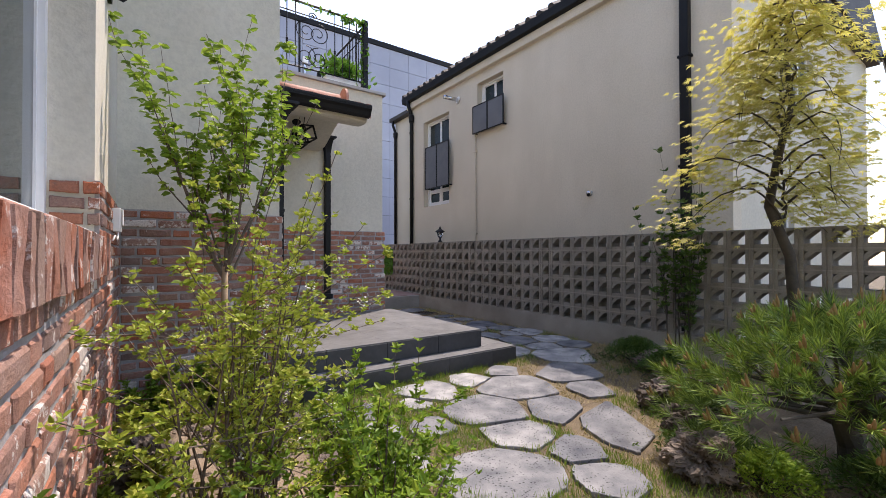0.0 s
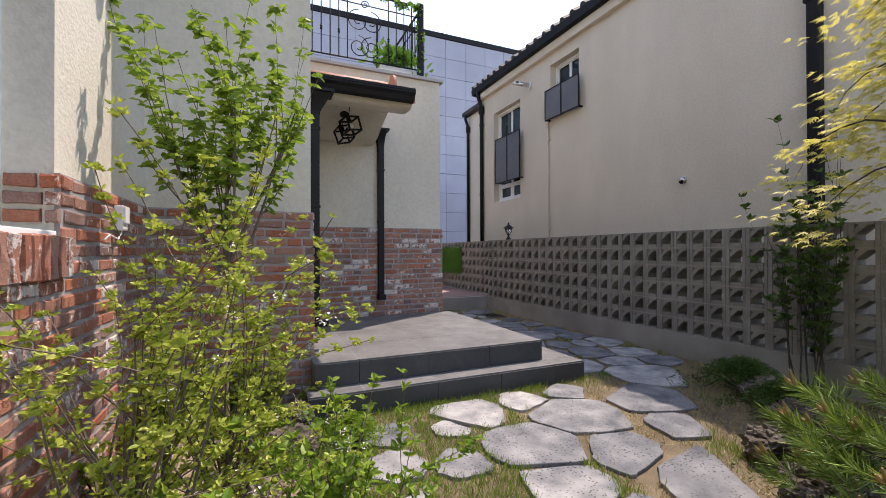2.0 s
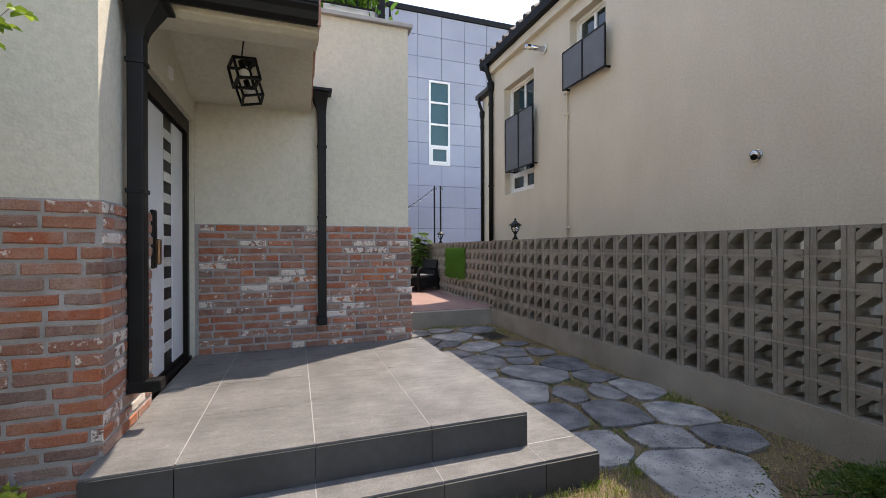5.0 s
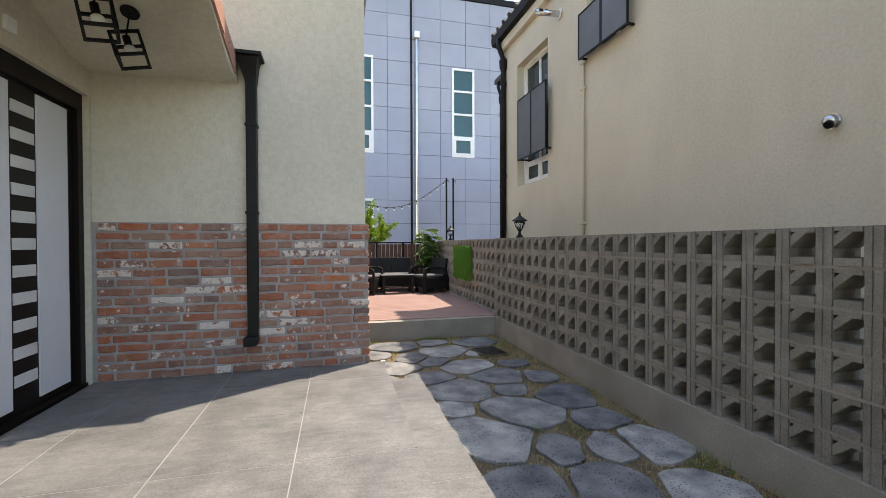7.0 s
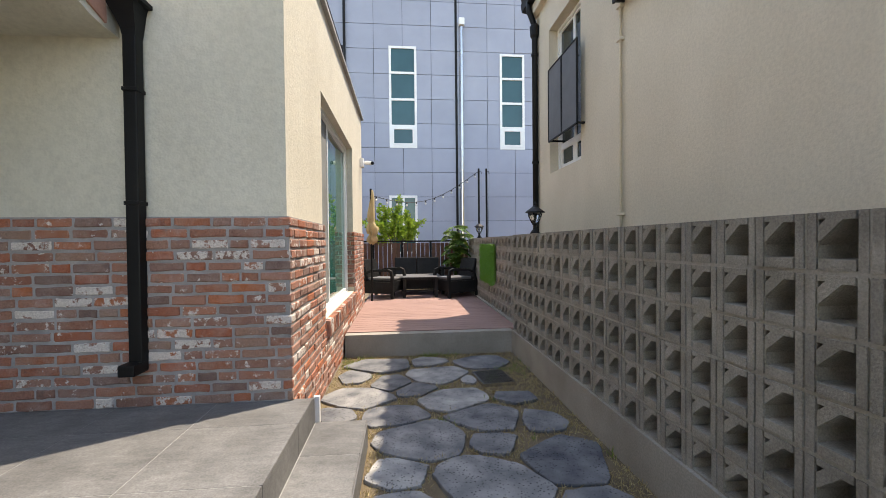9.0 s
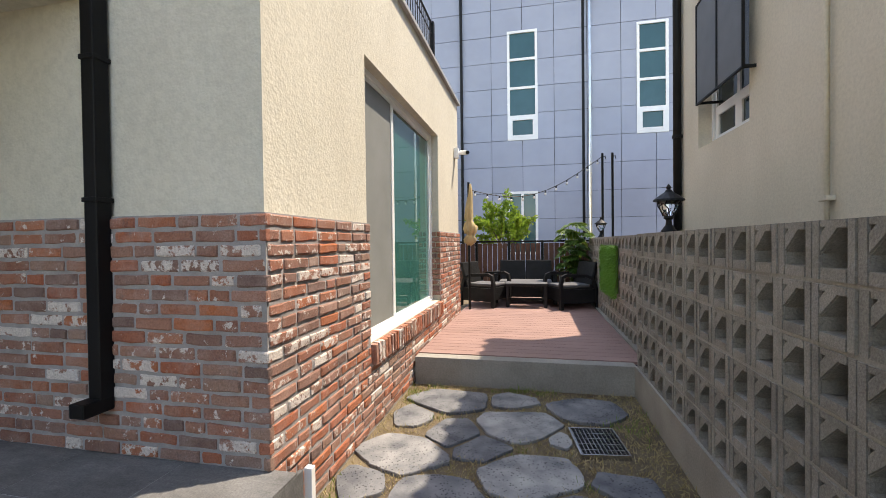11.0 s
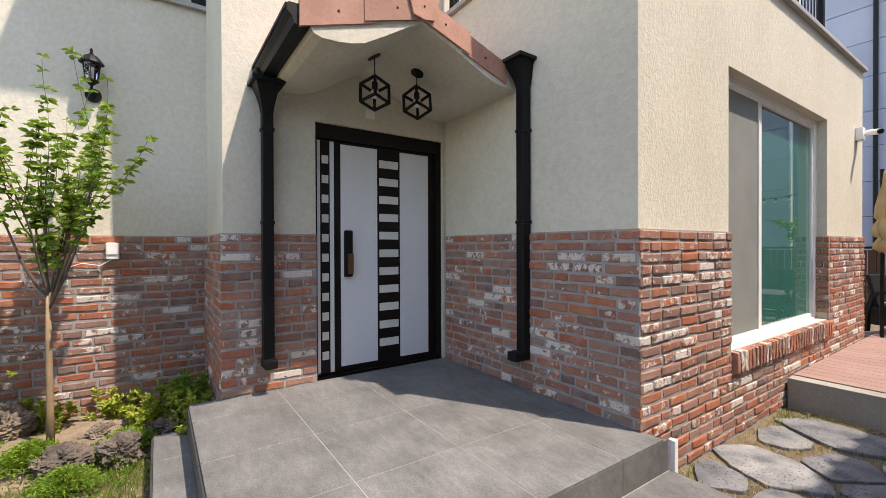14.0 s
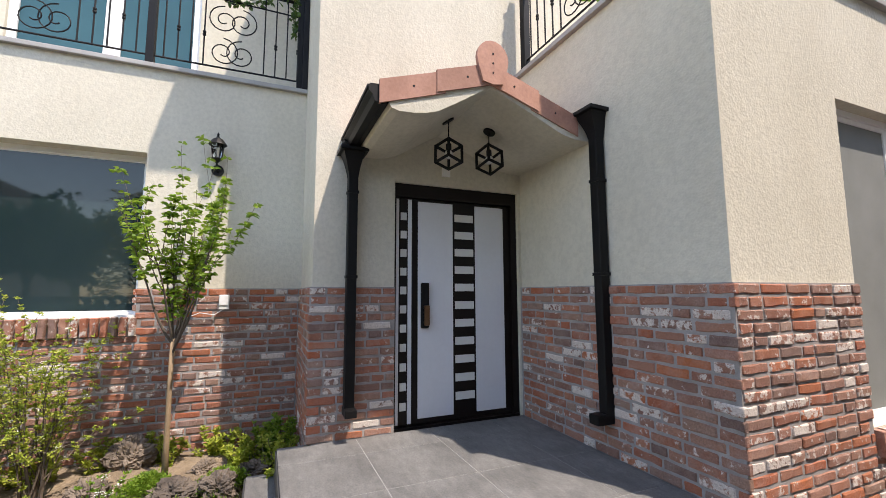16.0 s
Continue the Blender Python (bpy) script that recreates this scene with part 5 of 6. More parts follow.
def post_lantern(x, y, z):
    l = thing("post_lantern", (x, y, z), "black urn-shaped lantern with leaf tracery on the block wall", "lantern", "lanterns on the block wall")
    part("foot", lathe(bmesh.new(), ((0.055, 0.0), (0.05, 0.012), (0.022, 0.05), (0.018, 0.085), (0.035, 0.10), (0.03, 0.115)), (x, y, z)), BLACK, l)
    part("glass", lathe(bmesh.new(), ((0.035, 0.115), (0.058, 0.16), (0.072, 0.225)), (x, y, z), 12), CLEAR, l, "clear glass urn")
    for k in range(6):
        a = k * math.tau / 6
        pts = [Vector((x + rr * math.cos(a + tw), y + rr * math.sin(a + tw), z + h)) for rr, h, tw in ((0.037, 0.115, 0), (0.062, 0.16, 0.25), (0.07, 0.19, -0.1), (0.076, 0.225, 0.1))]
        part("tracery", tube(bmesh.new(), pts, 0.005, 5), BLACK, l)
    part("roof", lathe(bmesh.new(), ((0.105, 0.222), (0.10, 0.235), (0.06, 0.265), (0.03, 0.285), (0.02, 0.30), (0.012, 0.305), (0.018, 0.32), (0.003, 0.345)), (x, y, z), 14), BLACK, l)


post_lantern(FENCE_X + 0.05, 7.72, FENCE_TOP)
post_lantern(FENCE_X + 0.20, 11.8, FENCE_TOP)


# ---- foliage ----
def leaf_mesh(name, leaves, material, parent, label="", fold=0.18):
    """Small folded leaves: each a place, a direction, a length, a width and a normal. Broad ones get a rounded outline and a drooping tip."""
    verts, faces = [], []
    for p, d, length, width, n in leaves:
        d = d.normalized()
        s = d.cross(n)
        if s.length < 0.01:
            s = d.cross(Vector((0.3, 0.5, 0.8)))
        s.normalize()
        up = s.cross(d)
        b = len(verts)
        if width < 0.012:
            verts += [p, p + d * length * 0.45 + s * width * 0.5 + up * width * fold, p + d * length, p + d * length * 0.45 - s * width * 0.5 + up * width * fold]
            faces += [(b, b + 1, b + 2), (b, b + 2, b + 3)]
            continue
        lift, wide, tip = up * width * fold, s * width * 0.5, p + d * length - up * length * 0.14
        q0, q1 = p + d * length * 0.28, p + d * length * 0.68 - up * length * 0.03
        verts += [p, q0 + wide * 0.92 + lift, q1 + wide * 0.78 + lift * 0.8, tip, q1 - wide * 0.78 + lift * 0.8, q0 - wide * 0.92 + lift]
        faces += [(b, b + 1, b + 2, b + 3), (b, b + 3, b + 4, b + 5)]
    me = bpy.data.meshes.new(name)
    me.from_pydata([tuple(v) for v in verts], [], faces)
    me.materials.append(material)
    ob = new(name, me)
    if parent is not None:
        ob.parent = parent
        ob.matrix_parent_inverse = parent.matrix_world.inverted()
    if label:
        ob["label"] = label
    return ob


def any_way(r, flat=1.0):
    v = Vector((r.gauss(0, 1), r.gauss(0, 1), r.gauss(0, 1) * flat))
    return v.normalized() if v.length > 0.01 else Vector((0, 0, 1))


def grow(r, p, d, length, radius, level, out, twigs, bend=0.25, rise=0.15, fork=3, steps=6, spread=0.7):
    """One limb and its side limbs. out: (points, radii) of each; twigs: points with directions on the thin ends."""
    pts, radii, p, d = [Vector(p)], [radius], Vector(p), Vector(d).normalized()
    for k in range(steps):
        d = (d + any_way(r) * bend * 0.4 + Vector((0, 0, rise * 0.4))).normalized()
        p = p + d * (length / steps)
        pts.append(p.copy())
        radii.append(max(radius * (1 - 0.75 * (k + 1) / steps), 0.0016))
        if level == 0 or k > steps * 0.45:
            twigs.append((p.copy(), d.copy()))
    out.append((pts, radii))
    if level > 0:
        for k in range(fork):
            i = r.randint(2, steps)
            side = (d + any_way(r) * spread).normalized()
            grow(r, pts[i], side, length * r.uniform(0.45, 0.7), radii[i] * 0.7, level - 1, out, twigs, bend, rise, fork, max(steps - 1, 3), spread)


def wood(out, sides=6):
    bm = bmesh.new()
    for pts, radii in out:
        tube(bm, pts, radii, sides if radii[0] > 0.008 else 4)
    return bm


def limbs(parent, out, name, material, most=40):
    """The main limbs as parts of their own, the fine twigs joined."""
    big = sorted(range(len(out)), key=lambda i: -out[i][1][0])[:most]
    for i in big:
        part(name, wood([out[i]]), material, parent)
    rest = [o for i, o in enumerate(out) if i not in set(big)]
    if rest:
        part("twig_mass", wood(rest, 4), material, parent)["kind"] = "stuff"


def leaves_on(r, twigs, count, length, width, out_of=0.03, droop=0.0, bunch=1):
    """Leaves at random places on the twigs, in bunches that spread from one bud."""
    made = []
    while len(made) < count:
        p, d = r.choice(twigs)
        p = p + any_way(r) * r.uniform(0, out_of)
        a0 = r.uniform(0, math.tau)
        for k in range(bunch):
            a = a0 + k * math.tau / bunch
            way = (d * 0.5 + any_way(r) * (0.9 if bunch == 1 else 0.35) + Vector((math.cos(a), math.sin(a), 0.0)) * (0.0 if bunch == 1 else 0.8) + Vector((0, 0, 0.15 - droop))).normalized()
            made.append((p, way, length * r.uniform(0.6, 1.2), width * r.uniform(0.7, 1.15), (any_way(r) * 0.95 + Vector((0, 0, 0.8))).normalized()))
    return made


# slender garden tree beside the window
r = random.Random(21)
tree = thing("garden_tree", (0.66, 3.19, 0.05), "slender young tree with fresh green leaves before the brick wall", "tree")
part("trunk", tube(bmesh.new(), ((0.66, 3.19, 0.0), (0.665, 3.19, 0.35), (0.655, 3.185, 0.75), (0.66, 3.19, 1.15)), (0.026, 0.021, 0.019, 0.018), 12), TAN_BARK, tree, smooth=True)
out, twigs = [], []
for k in range(9):
    a = k * math.tau / 9 + r.uniform(-0.3, 0.3)
    lean = (0.14, 0.74, 0.44)[k % 3] + r.uniform(-0.06, 0.06)
    grow(r, (0.66, 3.19, 1.02 + 0.012 * k), (math.cos(a) * lean, math.sin(a) * lean, 1.0), r.uniform(0.88, 1.10), 0.011, 1, out, twigs, 0.22, 0.22, 4, 9, 0.55)
limbs(tree, out, "limb", BARK)
leaf_mesh("crown", leaves_on(r, [w for w in twigs if w[0].z > 1.30], 2300, 0.054, 0.034, 0.04, 0.65, 3), LEAF, tree)


def shrub(name, at, height, spread, stems, leaf_count, length, width, material, seed, label, bark=BARK, flowers=0, level=1, arch=0.1, wide=0.75):
    r = random.Random(seed)
    s = thing(name, (*at, 0.0), label, "shrub")
    out, twigs = [], []
    for k in range(stems):
        a, lean = r.uniform(0, math.tau), r.uniform(0.1, 1.0) * spread / height
        grow(r, (at[0] + r.gauss(0, 0.05), at[1] + r.gauss(0, 0.05), 0.0), (math.cos(a) * lean, math.sin(a) * lean, 1.0), height * r.uniform(0.65, 1.12), 0.008, level, out, twigs, 0.28, arch, 4, 8, wide)
    limbs(s, out, "stem", bark, stems)
    leaf_mesh("foliage", leaves_on(r, twigs, leaf_count, length, width, 0.03, 0.05, 3), material, s)
    if flowers:
        petals = []
        for _ in range(flowers):
            p, d = r.choice(twigs)
            if p.z < height * 0.15:
                continue
            for _ in range(16):
                petals.append((p + any_way(r, 0.5) * 0.022, any_way(r, 0.6), 0.012, 0.011, Vector((0, 0, 1))))
        leaf_mesh("blossom", petals, PETAL, s, "clusters of small white flowers")
    return s


shrub("spirea_shrub", (0.72, 2.40), 1.10, 0.32, 14, 7200, 0.022, 0.014, LEAF_YELLOW, 31, "arching spirea shrub with yellow-green leaves and white flower clusters", BARK, 26, 1, 0.02, 1.0)
shrub("spirea_shrub", (0.50, 1.98), 1.05, 0.36, 15, 7600, 0.022, 0.014, LEAF_YELLOW, 32, "dense low spirea shrub with yellow-green leaves", BARK, 8, 1, 0.02, 1.3)
shrub("leafy_shrub", (1.02, 1.85), 0.55, 0.55, 20, 4600, 0.032, 0.019, LEAF, 33, "low spreading shrub with fresh green leaves beside the path")
shrub("leafy_shrub", (0.42, 1.35), 0.50, 0.40, 14, 2200, 0.034, 0.020, LEAF, 34, "low green shrub at the foot of the brick wall")
shrub("fence_shrub", (5.16, 2.66), 1.45, 0.10, 9, 1700, 0.060, 0.032, LEAF_DARK, 35, "upright dark green shrub against the block wall", DARK_BARK, 0, 1, 0.3, 0.3)
for k, (px, py, h) in enumerate(((0.30, 3.95, 0.40), (0.58, 4.02, 0.42), (0.88, 4.02, 0.40), (0.25, 3.50, 0.36), (0.24, 3.10, 0.34), (0.22, 2.70, 0.34), (0.32, 2.30, 0.34), (0.62, 3.75, 0.32), (0.30, 1.70, 0.36))):
    shrub("ground_cover", (px, py), h * 0.85, 0.34, 14, 1500, 0.038, 0.024, LEAF if k < 2 else LEAF_YELLOW, 40 + k, "low leafy ground cover at the foot of the brick wall", BARK, 0, 0)
tagged(shrub("flowering_shrub", (1.32, 2.95), 0.34, 0.34, 8, 420, 0.030, 0.016, LEAF, 52, "small sprawling spirea with clusters of white flowers", BARK, 26, 0))


def mat_plant(name, at, size, seed, label, height=0.16, material=LEAF_DARK):
    """Low juniper: short scaly sprays over a cushion."""
    r = random.Random(seed)
    s = thing(name, (*at, 0.0), label, "shrub", "low junipers")
    made, out = [], []
    for _ in range(int(900 * size / 0.4)):
        a, d = r.uniform(0, math.tau), abs(r.gauss(0, 0.5)) * size
        z = height * (1 - min(d / size, 1.0) ** 2) * r.uniform(0.5, 1.1) + 0.03
        way = (Vector((math.cos(a), math.sin(a), 0)) * 0.7 + any_way(r) * 0.6 + Vector((0, 0, 0.35))).normalized()
        p = Vector((at[0] + d * math.cos(a), at[1] + d * math.sin(a), z))
        for _ in range(9):
            made.append((p + any_way(r) * 0.024, (way + any_way(r) * 0.6).normalized(), 0.026, 0.009, any_way(r)))
    for k in range(9):
        a = k * math.tau / 9
        out.append(([Vector((at[0], at[1], 0.0)), Vector((at[0] + 0.5 * size * math.cos(a), at[1] + 0.5 * size * math.sin(a), height * 0.5)), Vector((at[0] + 0.85 * size * math.cos(a), at[1] + 0.85 * size * math.sin(a), 0.04))], [0.010, 0.007, 0.003]))
    limbs(s, out, "stem", DARK_BARK)
    leaf_mesh("foliage", made, material, s)


mat_plant("juniper", (4.75, 2.95), 0.42, 61, "low dark juniper cushion beside the block wall", 0.22)
mat_plant("juniper", (4.45, 2.45), 0.36, 62, "low dark juniper cushion among rocks", 0.20)
mat_plant("juniper", (3.05, 1.45), 0.30, 63, "low green juniper spilling over rocks", 0.16)
mat_plant("juniper", (3.65, 1.85), 0.30, 64, "low green juniper at the path's edge", 0.17)
mat_plant("juniper", (3.15, 0.72), 0.38, 68, "low green undergrowth in the shade of the pine", 0.20)
mat_plant("juniper", (3.72, 0.55), 0.40, 69, "low dark undergrowth beside the pine trunk", 0.22)
mat_plant("juniper", (2.92, 1.15), 0.24, 70, "low green juniper at the foot of a rock", 0.14, LEAF)
mat_plant("juniper", (0.98, 3.62), 0.24, 65, "bright green juniper between volcanic rocks", 0.14, LEAF)
mat_plant("juniper", (0.86, 3.12), 0.24, 66, "bright green juniper below the young tree", 0.14, LEAF)
mat_plant("juniper", (1.38, 3.35), 0.22, 67, "small green juniper beside the step", 0.12, LEAF)

# spreading pine
r = random.Random(71)
PX, PY = 3.38, 0.92
pine = thing("dwarf_pine", (PX, PY, 0.0), "broad dwarf pine with long green needles and tan candles", "pine")
part("trunk", tube(bmesh.new(), ((PX, PY, -0.02), (PX + 0.04, PY + 0.02, 0.18), (PX - 0.03, PY + 0.05, 0.36), (PX + 0.02, PY, 0.52)), (0.075, 0.06, 0.05, 0.035), 10), DARK_BARK, pine)
out, tufts = [], []
for k in range(34):
    a, reach = r.uniform(0, math.tau), r.uniform(0.3, 0.92)
    top = 0.94 - 0.42 * (reach / 0.92) ** 2 + r.uniform(-0.07, 0.05)
    start = Vector((PX, PY, r.uniform(0.25, 0.5)))
    end = Vector((PX + reach * math.cos(a), PY + reach * math.sin(a), top - 0.08))
    mid = (start + end) / 2 + Vector((0, 0, -0.06)) + any_way(r) * 0.05
    out.append(([start, mid, end], [0.020, 0.012, 0.006]))
for _ in range(440):
    a, f = r.uniform(0, math.tau), math.sqrt(r.uniform(0.0, 1.0))
    reach = f * 0.86 * (1 + 0.10 * math.sin(3 * a + 1) + 0.07 * math.sin(7 * a))
    z = 0.95 - 0.46 * f ** 2.2 + 0.06 * math.sin(9 * a) * f + r.uniform(-0.08 - 0.24 * f, 0.03)
    tufts.append((Vector((PX + reach * math.cos(a), PY + reach * math.sin(a), z)), (Vector((math.cos(a), math.sin(a), 0)) * f * 1.0 + Vector((0, 0, 0.9 - 0.35 * f)) + any_way(r) * 0.22).normalized()))
limbs(pine, out, "branch", DARK_BARK)
made, young = [], []
for k, (p, d) in enumerate(tufts):
    for q in range(56):
        # long needles in a brush round the shoot, those at its foot lying flatter
        f = q / 56
        way = (d * (0.35 + 0.75 * f) + any_way(r) * 0.62).normalized()
        (young if k % 3 == 0 and f > 0.4 else made).append((p - d * (0.10 * (1 - f)), way, r.uniform(0.07, 0.105), 0.0050, any_way(r)))
leaf_mesh("needles", made, NEEDLE, pine, "", 0.05)
leaf_mesh("young_needles", young, NEEDLE_NEW, pine, "bright green young needles", 0.05)
for p, d in tufts[::3]:
    tall = r.uniform(0.035, 0.075)
    bm = bmesh.new()
    for dx, dy, f in ((0.0, 0.0, 1.0), (0.014, 0.004, 0.6), (-0.009, 0.012, 0.5)):
        q = p + d * 0.02 + Vector((dx, dy, 0))
        tube(bm, (q, q + Vector((d.x * 0.01, d.y * 0.01, tall * f * 0.5)), q + Vector((d.x * 0.02, d.y * 0.02, tall * f))), (0.007, 0.009, 0.003), 6)
    part("candle", bm, CANDLE, pine)

# laceleaf maple
r = random.Random(81)
MX, MY = 4.70, 1.55
maple = thing("maple_tree", (MX, MY, 0.0), "weeping laceleaf maple with golden yellow leaves", "tree")
stem = [(MX + 0.05, MY - 0.04, -0.02), (MX + 0.03, MY - 0.03, 0.6), (MX, MY, 1.2), (MX - 0.14, MY + 0.10, 1.62), (MX - 0.10, MY + 0.06, 1.95), (MX + 0.02, MY - 0.02, 2.5), (MX - 0.02, MY + 0.02, 2.95), (MX + 0.10, MY - 0.04, 3.45)]
part("trunk", tube(bmesh.new(), stem, (0.055, 0.045, 0.04, 0.036, 0.03, 0.022, 0.016, 0.008), 10), DARK_BARK, maple, smooth=True)
out, pads = [], []
for k in range(40):
    z = 1.45 + 2.0 * (k + r.uniform(0, 1)) / 40
    a = k * 2.4 + r.uniform(-0.4, 0.4)
    reach = r.uniform(0.45, 0.92) * (1.0 - 0.66 * max(0.0, (z - 1.9) / 1.6))
    p0 = Vector((MX - 0.06, MY + 0.03, z))
    flow = [p0]
    hang = r.uniform(0.18, 0.45)
    for q in range(1, 9):
        f = q / 8
        flow.append(p0 + Vector((math.cos(a + 0.25 * math.sin(4 * f + k)) * reach * f, math.sin(a + 0.25 * math.sin(4 * f + k)) * reach * f, 0.55 * reach * math.sin(f * 2.2) * (1 - f * 0.45) - hang * f ** 3)) + any_way(r) * 0.012)
    out.append((flow, [0.011 * (1 - 0.85 * q / 8) for q in range(9)]))
    for q, n in ((flow[4], 2), (flow[5], 2), (flow[6], 3), (flow[7], 3), (flow[8], 3)):
        for _ in range(n):
            pads.append((q + Vector((r.gauss(0, 0.10), r.gauss(0, 0.10), r.gauss(0, 0.025))), a))
limbs(maple, out, "limb", DARK_BARK)
made = []
for q, a1 in pads:
    for _ in range(8):
        c = q + Vector((r.gauss(0, 0.08), r.gauss(0, 0.08), r.gauss(0, 0.018)))
        a0 = a1 + r.gauss(0, 0.7)
        for k in range(7):
            a = a0 + (k - 3) * 0.42
            made.append((c, Vector((math.cos(a), math.sin(a), -0.45 + r.gauss(0, 0.15))).normalized(), r.uniform(0.055, 0.085) * (1.0 - 0.12 * abs(k - 3)), 0.0118, Vector((0, 0, 1))))
leaf_mesh("crown", made, LEAF_MAPLE, maple)

# tree behind the terrace
r = random.Random(91)
t = thing("back_tree", (3.75, 13.8, 0.0), "bushy young tree with bright green leaves behind the timber fence", "tree")
out, twigs = [], []
for k in range(8):
    a = k * math.tau / 8
    grow(r, (3.78, 13.8, 1.25), (math.cos(a) * 0.8, math.sin(a) * 0.8, 0.8), r.uniform(0.5, 0.85), 0.016, 1, out, twigs, 0.25, 0.1, 4, 6, 0.8)
part("trunk", tube(bmesh.new(), ((3.75, 13.8, -0.02), (3.78, 13.8, 1.3)), (0.04, 0.03), 8), BARK, t)
limbs(t, out, "limb", BARK)
leaf_mesh("crown", leaves_on(r, twigs, 3200, 0.085, 0.05, 0.09), LEAF, t)

# potted monstera
r = random.Random(95)
mo = thing("monstera_plant", (5.16, 12.55, DECK_Z), "large monstera with dark glossy split leaves in a pot", "plant")
part("pot", lathe(bmesh.new(), ((0.12, 0.0), (0.16, 0.28), (0.17, 0.30), (0.15, 0.30), (0.14, 0.24)), (5.16, 12.55, DECK_Z), 20), BLACK, mo)
for k in range(24):
    a, h = k * 2.4, 0.55 + 0.95 * (k + r.uniform(0, 1)) / 24
    tip = Vector((5.16 + math.cos(a) * r.uniform(0.08, 0.24), 12.55 + math.sin(a) * r.uniform(0.08, 0.22), DECK_Z + h))
    part("stalk", tube(bmesh.new(), ((5.16, 12.55, DECK_Z + 0.2), ((5.16 + tip.x) / 2, (12.55 + tip.y) / 2, DECK_Z + h * 0.75), tip), 0.007, 5), LEAF_DARK, mo)
    lobes = []
    d = Vector((math.cos(a), math.sin(a) - 0.5, -0.55)).normalized()
    side = d.cross(Vector((0, 0, 1))).normalized()
    for q in range(-4, 5):
        lobes.append((tip, (d * math.cos(q * 0.33) + side * math.sin(q * 0.33)).normalized(), 0.25 * (1 - 0.05 * abs(q)), 0.105, Vector((0, 0, 1))))
    leaf_mesh("leaf", lobes, LEAF_DARK, mo, "", 0.05)

# hanging mat of artificial grass on the terrace wall
r = random.Random(97)
gm = thing("grass_mat", (FENCE_X + 0.12, 10.55, 0.7), "bright artificial grass mat hung on the block wall", "grass mat")
part("backing", boxes(((FENCE_X + 0.118, 10.0, 0.74), (FENCE_X + 0.132, 11.15, 1.34))), LEAF_DARK, gm)
made = [(Vector((FENCE_X + 0.118, r.uniform(9.98, 11.17), r.uniform(0.70, 1.36))), Vector((-0.6, r.gauss(0, 0.3), -0.7 + r.gauss(0, 0.3))), r.uniform(0.05, 0.09), 0.007, any_way(r)) for _ in range(5000)]
leaf_mesh("turf", made, FAKE_GRASS, gm)

# ivy and planter on the roof rail
r = random.Random(99)
iv = thing("rail_garland", (2.9, SIDE_Y + 0.02, PARAPET_Z + 0.1), "green artificial ivy garland wound on the roof rail", "garland")
path = [Vector((1.4 + 1.5 * f, SIDE_Y + 0.0 + 0.03 * math.sin(40 * f), RAIL_TOP - 0.04 * abs(math.sin(9 * f)))) for f in [k / 30 for k in range(31)]] + [Vector((2.92, SIDE_Y + 0.03, RAIL_TOP - k * 0.05)) for k in range(19)]
part("vine", tube(bmesh.new(), path, 0.006, 5), LEAF_DARK, iv)
made = leaves_on(r, [(p, Vector((0, 0, -1))) for p in path[24:]] * 3 + [(p, Vector((0, 0, -1))) for p in path], 300, 0.06, 0.045, 0.06)
leaf_mesh("leaves", made, FAKE_GRASS, iv)
iv = thing("rail_plant", (2.65, SIDE_Y + 0.35, PARAPET_Z + 0.045), "bright green leafy plant behind the roof rail", "plant")
part("planter", boxes(((2.35, SIDE_Y + 0.06, PARAPET_Z + 0.045), (2.88, SIDE_Y + 0.24, PARAPET_Z + 0.16)), bevel=0.01), WHITE, iv)
made = [(Vector((2.62 + r.gauss(0, 0.16), SIDE_Y + 0.14 + r.gauss(0, 0.05), PARAPET_Z + r.uniform(0.15, 0.42))), (any_way(r) + Vector((0, -0.2, 0.5))).normalized(), 0.13, 0.05, any_way(r)) for _ in range(260)]
leaf_mesh("leaves", made, FAKE_GRASS, iv)
iv = thing("rail_garland", (LEFT_X, 3.9, RAIL_TOP - 0.3), "green artificial ivy at the end of the balcony rail", "garland")
path = [Vector((LEFT_X - 0.02, 3.2 + 0.9 * f, RAIL_TOP - 0.10 * math.sin(5 * f) - 0.05)) for f in [k / 20 for k in range(21)]] + [Vector((LEFT_X, 4.05, RAIL_TOP - k * 0.05)) for k in range(9)]
part("vine", tube(bmesh.new(), path, 0.005, 5), LEAF_DARK, iv)
leaf_mesh("leaves", leaves_on(r, [(p, Vector((0, 0, -1))) for p in path], 220, 0.06, 0.045, 0.05), LEAF_DARK, iv)


# ---- rocks, paving stones, grate, turf ----
def rock(at, size, seed, label, squash=0.7):
    r = random.Random(seed)
    bm = bmesh.new()
    bmesh.ops.create_icosphere(bm, subdivisions=5, radius=1.0)
    off = Vector((r.uniform(0, 50), r.uniform(0, 50), r.uniform(0, 50)))
    for v in bm.verts:
        c = v.co.copy()
        h = 1 + 0.36 * noise.noise(c * 1.3 + off) + 0.20 * noise.noise(c * 3.6 + off) + 0.15 * noise.noise(c * 9 + off) - 0.16 * abs(noise.noise(c * 14 + off)) - 0.10 * abs(noise.noise(c * 30 + off))
        v.co = Vector((c.x * h, c.y * h * 0.85, c.z * h * squash)) * size
    bmesh.ops.rotate(bm, verts=bm.verts, matrix=Matrix.Rotation(r.uniform(0, 6), 3, "Z"))
    low = min(v.co.z for v in bm.verts)
    bmesh.ops.translate(bm, verts=bm.verts, vec=(at[0], at[1], -low - size * 0.35))
    ob = part("volcanic_rock", bm, ROCK, None)
    tagged(ob, label, "rock", "volcanic garden rocks")


